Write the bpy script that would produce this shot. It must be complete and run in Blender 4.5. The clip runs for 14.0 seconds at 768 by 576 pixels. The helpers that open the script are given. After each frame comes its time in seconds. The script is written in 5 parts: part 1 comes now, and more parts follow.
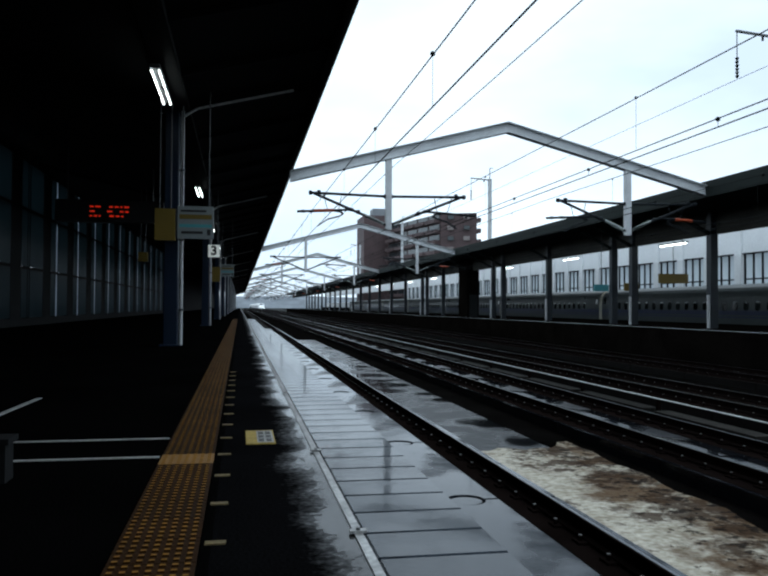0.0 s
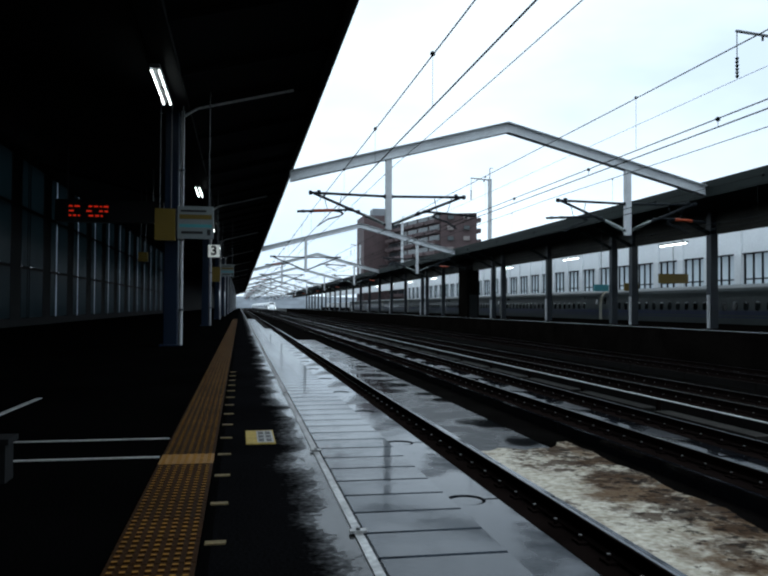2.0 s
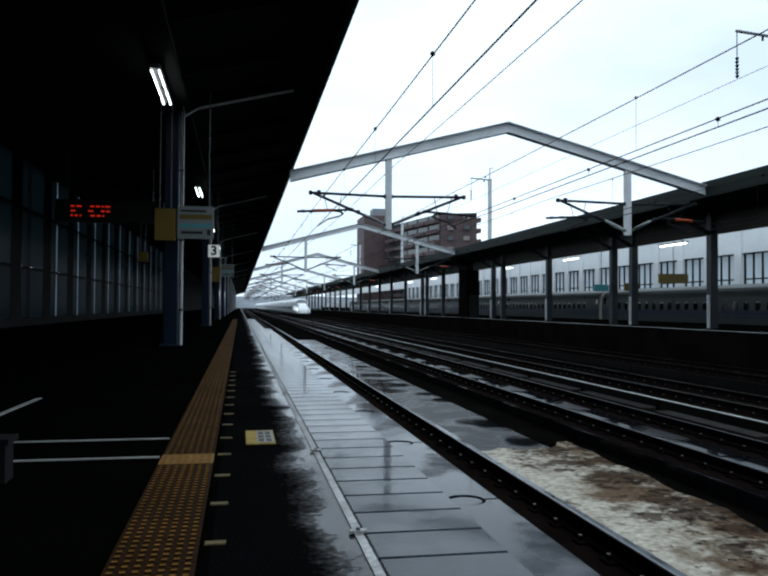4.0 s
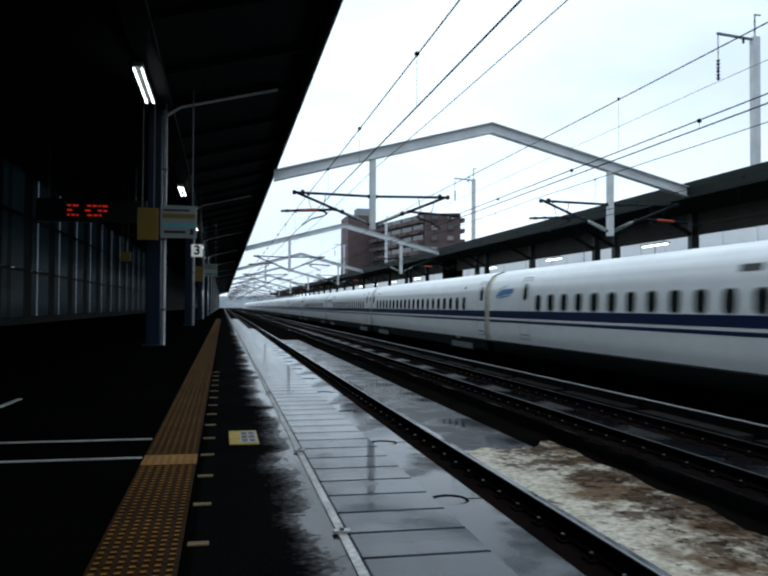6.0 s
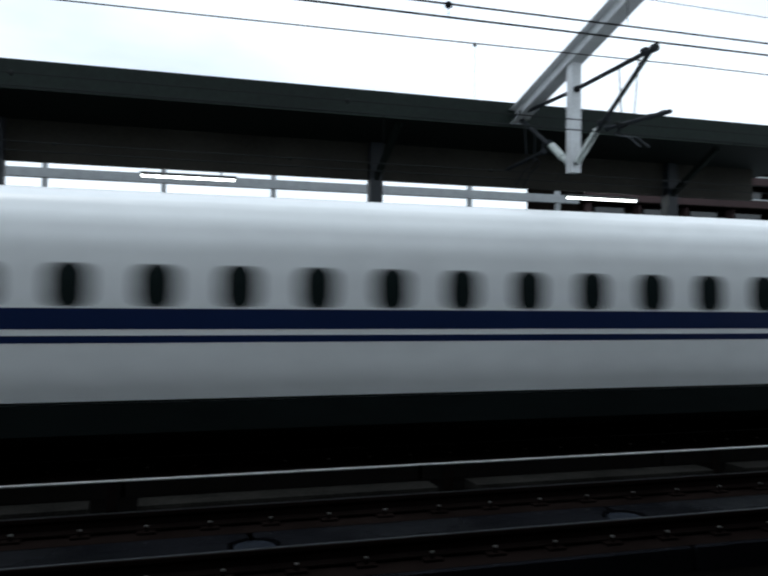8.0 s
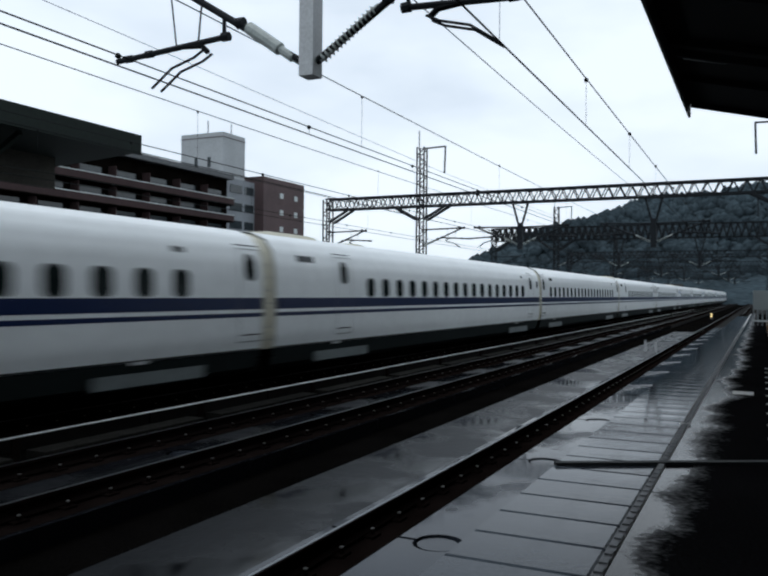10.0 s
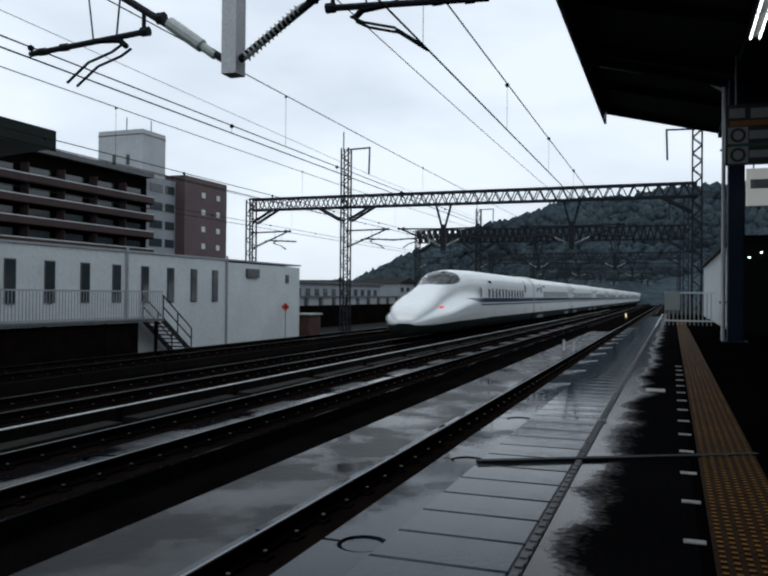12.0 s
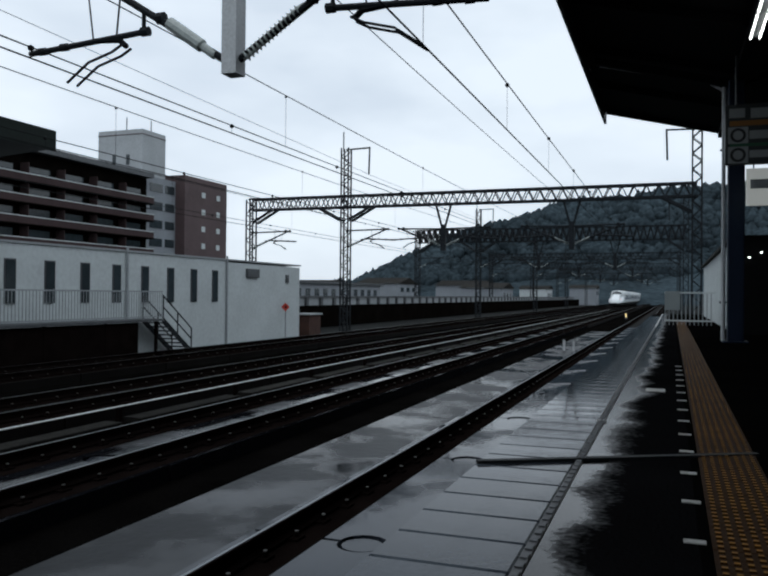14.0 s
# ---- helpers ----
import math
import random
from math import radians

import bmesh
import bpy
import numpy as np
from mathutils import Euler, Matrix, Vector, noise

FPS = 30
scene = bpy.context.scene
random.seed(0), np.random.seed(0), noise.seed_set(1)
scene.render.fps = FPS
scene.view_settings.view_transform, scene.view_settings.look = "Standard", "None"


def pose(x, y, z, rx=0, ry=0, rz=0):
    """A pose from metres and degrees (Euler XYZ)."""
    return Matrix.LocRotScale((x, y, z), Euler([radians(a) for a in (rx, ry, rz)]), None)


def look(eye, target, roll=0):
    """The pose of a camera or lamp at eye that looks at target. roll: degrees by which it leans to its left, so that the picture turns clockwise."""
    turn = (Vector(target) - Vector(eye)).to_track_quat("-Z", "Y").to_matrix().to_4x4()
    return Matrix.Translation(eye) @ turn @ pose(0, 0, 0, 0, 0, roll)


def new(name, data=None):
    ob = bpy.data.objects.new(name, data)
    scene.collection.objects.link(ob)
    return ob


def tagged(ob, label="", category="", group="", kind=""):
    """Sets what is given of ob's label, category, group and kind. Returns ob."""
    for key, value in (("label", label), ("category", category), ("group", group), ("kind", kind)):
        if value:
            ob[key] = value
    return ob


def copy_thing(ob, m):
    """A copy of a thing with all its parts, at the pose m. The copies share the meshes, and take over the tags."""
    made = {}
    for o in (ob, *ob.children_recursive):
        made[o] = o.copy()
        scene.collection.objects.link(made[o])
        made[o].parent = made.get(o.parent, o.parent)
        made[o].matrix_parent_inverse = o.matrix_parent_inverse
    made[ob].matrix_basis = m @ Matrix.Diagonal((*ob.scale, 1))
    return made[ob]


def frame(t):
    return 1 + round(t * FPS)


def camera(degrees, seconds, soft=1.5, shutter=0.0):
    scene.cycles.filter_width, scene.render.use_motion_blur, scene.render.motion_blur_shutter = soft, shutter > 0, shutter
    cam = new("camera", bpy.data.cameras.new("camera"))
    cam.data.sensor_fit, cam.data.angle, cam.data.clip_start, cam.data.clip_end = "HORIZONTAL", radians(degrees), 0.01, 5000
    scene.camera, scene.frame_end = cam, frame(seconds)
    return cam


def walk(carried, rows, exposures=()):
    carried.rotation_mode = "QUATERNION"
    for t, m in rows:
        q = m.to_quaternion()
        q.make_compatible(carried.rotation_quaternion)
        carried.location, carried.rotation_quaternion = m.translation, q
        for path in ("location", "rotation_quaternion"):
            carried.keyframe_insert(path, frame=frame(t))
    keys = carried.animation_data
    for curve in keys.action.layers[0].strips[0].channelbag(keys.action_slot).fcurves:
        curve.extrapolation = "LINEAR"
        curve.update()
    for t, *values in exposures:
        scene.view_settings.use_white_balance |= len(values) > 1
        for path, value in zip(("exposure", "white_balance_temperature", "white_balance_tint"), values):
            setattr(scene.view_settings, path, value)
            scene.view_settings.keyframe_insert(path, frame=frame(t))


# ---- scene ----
SECONDS = 14.0
EYE = (0.0, 0.0, 0.92)

# seconds, heading, pitch, roll
TURN = [
    (0.0, -10.37, 1.36, -0.3), (3.2, -10.37, 1.36, -0.3), (5.3, -10.37, 1.36, -0.3), (5.6, -10.40, 1.36, -0.3),
    (5.8, -10.65, 1.37, -0.3), (6.0, -11.54, 1.36, -0.33), (6.3, -19.9, 1.29, -0.32), (6.5, -28.4, 1.25, -0.3), (6.8, -43.1, 1.2, -0.3),
    (7.0, -54.2, 1.18, -0.35), (7.2, -66.4, 1.15, -0.4), (8.2, -114.5, 0.8, -0.6), (9.3, -144.1, 0.42, -0.8), (9.5, -147.1, 0.40, -0.68),
    (9.7, -150.4, 0.40, -0.6), (10.0, -154.4, 0.38, -0.54), (10.5, -158.87, 0.34, -0.70), (11.0, -160.15, 0.46, -0.47),
    (11.5, -160.23, 0.51, -0.49), (12.0, -159.9, 0.5, -0.5), (14.0, -159.9, 0.5, -0.5),
]
cam = camera(52.0, SECONDS, soft=2.3, shutter=0.17)
walk(cam, [(t, pose(*EYE, 90 + p, r, h)) for t, h, p, r in TURN],
     exposures=[(0.0, -0.09, 6100, 6), (6.0, -0.09, 6150, 7), (7.2, -0.1, 6350, 9), (9.5, -0.14, 6450, 10), (10.0, -0.4, 6450, 10), (11.0, -0.46, 6500, 11), (14.0, -0.52, 6450, 10)])

# ---------------------------------------------------------------- sky and daylight
world = bpy.data.worlds.new("overcast_sky")
scene.world = world
world.use_nodes = True
wn, wl = world.node_tree.nodes, world.node_tree.links
wn.clear()
w_out = wn.new("ShaderNodeOutputWorld")
w_bg = wn.new("ShaderNodeBackground")
w_sky = wn.new("ShaderNodeTexSky")
w_sky.sky_type, w_sky.sun_disc = "NISHITA", False
w_sky.sun_elevation, w_sky.sun_rotation = radians(50), radians(120)
w_dim = wn.new("ShaderNodeVectorMath")
w_dim.operation = "SCALE"
w_dim.inputs["Scale"].default_value = 0.09
w_co = wn.new("ShaderNodeTexCoord")
w_map = wn.new("ShaderNodeMapping")
w_map.inputs["Scale"].default_value = (1.0, 1.0, 2.6)
w_noise = wn.new("ShaderNodeTexNoise")
w_noise.inputs["Scale"].default_value, w_noise.inputs["Detail"].default_value = 2.2, 5.0
w_ramp = wn.new("ShaderNodeValToRGB")
w_ramp.color_ramp.elements[0].position, w_ramp.color_ramp.elements[0].color = 0.32, (0.93, 1.07, 1.23, 1)
w_ramp.color_ramp.elements[1].position, w_ramp.color_ramp.elements[1].color = 0.58, (1.30, 1.44, 1.57, 1)
w_mix = wn.new("ShaderNodeMixRGB")
w_mix.inputs["Fac"].default_value = 0.9
wl.new(w_sky.outputs["Color"], w_dim.inputs[0])
wl.new(w_co.outputs["Generated"], w_map.inputs["Vector"])
wl.new(w_map.outputs["Vector"], w_noise.inputs["Vector"])
wl.new(w_noise.outputs["Fac"], w_ramp.inputs["Fac"])
wl.new(w_dim.outputs["Vector"], w_mix.inputs["Color1"])
wl.new(w_ramp.outputs["Color"], w_mix.inputs["Color2"])
wl.new(w_mix.outputs["Color"], w_bg.inputs["Color"])
wl.new(w_bg.outputs["Background"], w_out.inputs["Surface"])
w_bg.inputs["Strength"].default_value = 1.0

sun_data = bpy.data.lights.new("sun", "SUN")
sun_data.energy, sun_data.angle, sun_data.color = 0.5, radians(25), (1.0, 0.98, 0.95)
sun = new("sun", sun_data)
sun.matrix_world = look((30, 20, 60), (8, 4, 0))


# ---------------------------------------------------------------- materials
def surface(name, colour, rough=0.6, metal=0.0, vary=0.25, scale=3.0, fine=40.0, bump=0.2, wet=0.0, wet_scale=0.5, spec=0.5, each=0.0, stain=None):
    """Base colour with two scales of variation, fine relief, and wet patches of their own shape."""
    m = bpy.data.materials.new(name)
    m.use_nodes = True
    n, l = m.node_tree.nodes, m.node_tree.links
    b = n["Principled BSDF"]
    b.inputs["Metallic"].default_value = metal
    b.inputs["Specular IOR Level"].default_value = spec
    co = n.new("ShaderNodeTexCoord")
    big, small = n.new("ShaderNodeTexNoise"), n.new("ShaderNodeTexNoise")
    big.inputs["Scale"].default_value, big.inputs["Detail"].default_value = scale, 6
    small.inputs["Scale"].default_value, small.inputs["Detail"].default_value = fine, 4
    l.new(co.outputs["Object"], big.inputs["Vector"])
    l.new(co.outputs["Object"], small.inputs["Vector"])
    add = n.new("ShaderNodeMath")
    add.operation = "MULTIPLY_ADD"
    add.inputs[1].default_value = 0.5
    l.new(small.outputs["Fac"], add.inputs[0])
    half = n.new("ShaderNodeMath")
    half.operation = "MULTIPLY"
    half.inputs[1].default_value = 0.5
    l.new(big.outputs["Fac"], half.inputs[0])
    l.new(half.outputs["Value"], add.inputs[2])
    ramp = n.new("ShaderNodeValToRGB")
    e = ramp.color_ramp.elements
    lo = [c * (1 - vary) for c in colour] if stain is None else stain
    e[0].position, e[0].color = 0.36, (*lo, 1)
    e[1].position, e[1].color = 0.62, (*[min(1, c * (1 + vary)) for c in colour], 1)
    l.new(add.outputs["Value"], ramp.inputs["Fac"])
    last = ramp.outputs["Color"]
    if each:
        info = n.new("ShaderNodeObjectInfo")
        hsv = n.new("ShaderNodeHueSaturation")
        mr = n.new("ShaderNodeMapRange")
        mr.inputs["To Min"].default_value, mr.inputs["To Max"].default_value = 1 - each, 1 + each
        l.new(info.outputs["Random"], mr.inputs["Value"])
        l.new(mr.outputs["Result"], hsv.inputs["Value"])
        l.new(last, hsv.inputs["Color"])
        last = hsv.outputs["Color"]
    l.new(last, b.inputs["Base Color"])
    bp = n.new("ShaderNodeBump")
    bp.inputs["Strength"].default_value, bp.inputs["Distance"].default_value = bump, 0.02
    l.new(small.outputs["Fac"], bp.inputs["Height"])
    l.new(bp.outputs["Normal"], b.inputs["Normal"])
    if wet:
        # Blue of the reflected sky put into the tint of wet surfaces.
        b.inputs["Specular Tint"].default_value = (0.62, 0.81, 1.0, 1.0)
        w = n.new("ShaderNodeTexNoise")
        w.inputs["Scale"].default_value, w.inputs["Detail"].default_value = wet_scale, 5
        l.new(co.outputs["Object"], w.inputs["Vector"])
        wr = n.new("ShaderNodeMapRange")
        wr.inputs["From Min"].default_value, wr.inputs["From Max"].default_value = 0.58 - 0.3 * wet, 0.74 - 0.3 * wet
        wr.inputs["To Min"].default_value, wr.inputs["To Max"].default_value = rough, 0.06
        l.new(w.outputs["Fac"], wr.inputs["Value"])
        l.new(wr.outputs["Result"], b.inputs["Roughness"])
        br = n.new("ShaderNodeMapRange")
        br.inputs["From Min"].default_value, br.inputs["From Max"].default_value = 0.58 - 0.3 * wet, 0.74 - 0.3 * wet
        br.inputs["To Min"].default_value, br.inputs["To Max"].default_value = bump, 0.01
        l.new(w.outputs["Fac"], br.inputs["Value"])
        l.new(br.outputs["Result"], bp.inputs["Strength"])
    else:
        b.inputs["Roughness"].default_value = rough
    return m


def rained_asphalt():
    """Asphalt that the rain has wetted up to a ragged line under the roof edge."""
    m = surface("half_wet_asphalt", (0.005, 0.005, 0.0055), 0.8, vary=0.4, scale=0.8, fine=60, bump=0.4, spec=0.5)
    n, l = m.node_tree.nodes, m.node_tree.links
    b = n["Principled BSDF"]
    co = n.new("ShaderNodeTexCoord")
    sep = n.new("ShaderNodeSeparateXYZ")
    l.new(co.outputs["Object"], sep.inputs[0])
    a, c = n.new("ShaderNodeTexNoise"), n.new("ShaderNodeTexNoise")
    a.inputs["Scale"].default_value, a.inputs["Detail"].default_value = 1.7, 4
    c.inputs["Scale"].default_value, c.inputs["Detail"].default_value = 30.0, 3
    l.new(co.outputs["Object"], a.inputs["Vector"])
    l.new(co.outputs["Object"], c.inputs["Vector"])
    s1, s2, s3 = n.new("ShaderNodeMath"), n.new("ShaderNodeMath"), n.new("ShaderNodeMath")
    s1.operation = s2.operation = "MULTIPLY_ADD"
    s1.inputs[1].default_value, s2.inputs[1].default_value = 0.5, 0.22
    drift = n.new("ShaderNodeMapRange")
    drift.inputs["From Min"].default_value, drift.inputs["From Max"].default_value = -12.0, 6.0
    drift.inputs["To Min"].default_value, drift.inputs["To Max"].default_value = 0.09, 0.0
    l.new(sep.outputs["Y"], drift.inputs["Value"])
    l.new(a.outputs["Fac"], s1.inputs[0])
    l.new(sep.outputs["X"], s1.inputs[2])
    l.new(s1.outputs["Value"], s3.inputs[0])
    l.new(drift.outputs["Result"], s3.inputs[1])
    l.new(c.outputs["Fac"], s2.inputs[0])
    l.new(s3.outputs["Value"], s2.inputs[2])
    for sock, lo, hi in (("Roughness", 0.85, 0.10), ("Specular IOR Level", 0.0, 0.15)):
        mr = n.new("ShaderNodeMapRange")
        mr.inputs["From Min"].default_value, mr.inputs["From Max"].default_value = 0.63, 0.80
        mr.inputs["To Min"].default_value, mr.inputs["To Max"].default_value = lo, hi
        l.new(s2.outputs["Value"], mr.inputs["Value"])
        l.new(mr.outputs["Result"], b.inputs[sock])
    bp = [q for q in n if q.type == "BUMP"][0]
    mr = n.new("ShaderNodeMapRange")
    mr.inputs["From Min"].default_value, mr.inputs["From Max"].default_value = 0.59, 0.74
    mr.inputs["To Min"].default_value, mr.inputs["To Max"].default_value = 0.5, 0.03
    l.new(s2.outputs["Value"], mr.inputs["Value"])
    l.new(mr.outputs["Result"], bp.inputs["Strength"])
    return m


def stained_concrete():
    """Pale concrete with wide rust-brown stains and dark dirt, thickest along its middle."""
    m = surface("pale_stained_concrete", (0.45, 0.425, 0.36), 0.9, vary=0.4, scale=2.2, fine=11, bump=0.6, stain=(0.27, 0.24, 0.18), spec=0.05)
    n, l = m.node_tree.nodes, m.node_tree.links
    b = n["Principled BSDF"]
    last = b.inputs["Base Color"].links[0].from_socket
    co = n.new("ShaderNodeTexCoord")
    sep = n.new("ShaderNodeSeparateXYZ")
    l.new(co.outputs["Object"], sep.inputs[0])
    side = n.new("ShaderNodeMapRange")
    side.inputs["From Min"].default_value, side.inputs["From Max"].default_value = 4.0, 5.5
    side.inputs["To Min"].default_value, side.inputs["To Max"].default_value = -0.09, 0.07
    l.new(sep.outputs["X"], side.inputs["Value"])
    for scale, lo, hi, colour in ((0.7, 0.50, 0.62, (0.085, 0.045, 0.018)), (2.2, 0.50, 0.60, (0.035, 0.018, 0.008)), (5.0, 0.58, 0.63, (0.006, 0.004, 0.003))):
        t, r, mx, ad = n.new("ShaderNodeTexNoise"), n.new("ShaderNodeMapRange"), n.new("ShaderNodeMixRGB"), n.new("ShaderNodeMath")
        t.inputs["Scale"].default_value, t.inputs["Detail"].default_value, t.inputs["Roughness"].default_value = scale, 8, 0.7
        l.new(co.outputs["Object"], t.inputs["Vector"])
        l.new(t.outputs["Fac"], ad.inputs[0])
        l.new(side.outputs["Result"], ad.inputs[1])
        r.inputs["From Min"].default_value, r.inputs["From Max"].default_value, r.inputs["To Max"].default_value = lo, hi, 0.88
        l.new(ad.outputs["Value"], r.inputs["Value"])
        l.new(r.outputs["Result"], mx.inputs["Fac"])
        l.new(last, mx.inputs["Color1"])
        mx.inputs["Color2"].default_value = (*colour, 1)
        last = mx.outputs["Color"]
    l.new(last, b.inputs["Base Color"])
    return m


def glow(name, colour, strength):
    m = bpy.data.materials.new(name)
    m.use_nodes = True
    b = m.node_tree.nodes["Principled BSDF"]
    b.inputs["Base Color"].default_value = (*colour, 1)
    b.inputs["Emission Color"].default_value = (*colour, 1)
    b.inputs["Emission Strength"].default_value = strength
    return m


def frosted(name, colour):
    m = bpy.data.materials.new(name)
    m.use_nodes = True
    n, l = m.node_tree.nodes, m.node_tree.links
    n.clear()
    out = n.new("ShaderNodeOutputMaterial")
    mix = n.new("ShaderNodeMixShader")
    tr, gl = n.new("ShaderNodeBsdfTranslucent"), n.new("ShaderNodeBsdfGlossy")
    noise_t = n.new("ShaderNodeTexNoise")
    noise_t.inputs["Scale"].default_value = 1.5
    ramp = n.new("ShaderNodeValToRGB")
    ramp.color_ramp.elements[0].color = (*[c * 0.7 for c in colour], 1)
    ramp.color_ramp.elements[1].color = (*colour, 1)
    l.new(noise_t.outputs["Fac"], ramp.inputs["Fac"])
    l.new(ramp.outputs["Color"], tr.inputs["Color"])
    gl.inputs["Roughness"].default_value = 0.2
    mix.inputs["Fac"].default_value = 0.06
    l.new(tr.outputs[0], mix.inputs[1])
    l.new(gl.outputs[0], mix.inputs[2])
    l.new(mix.outputs[0], out.inputs["Surface"])
    return m


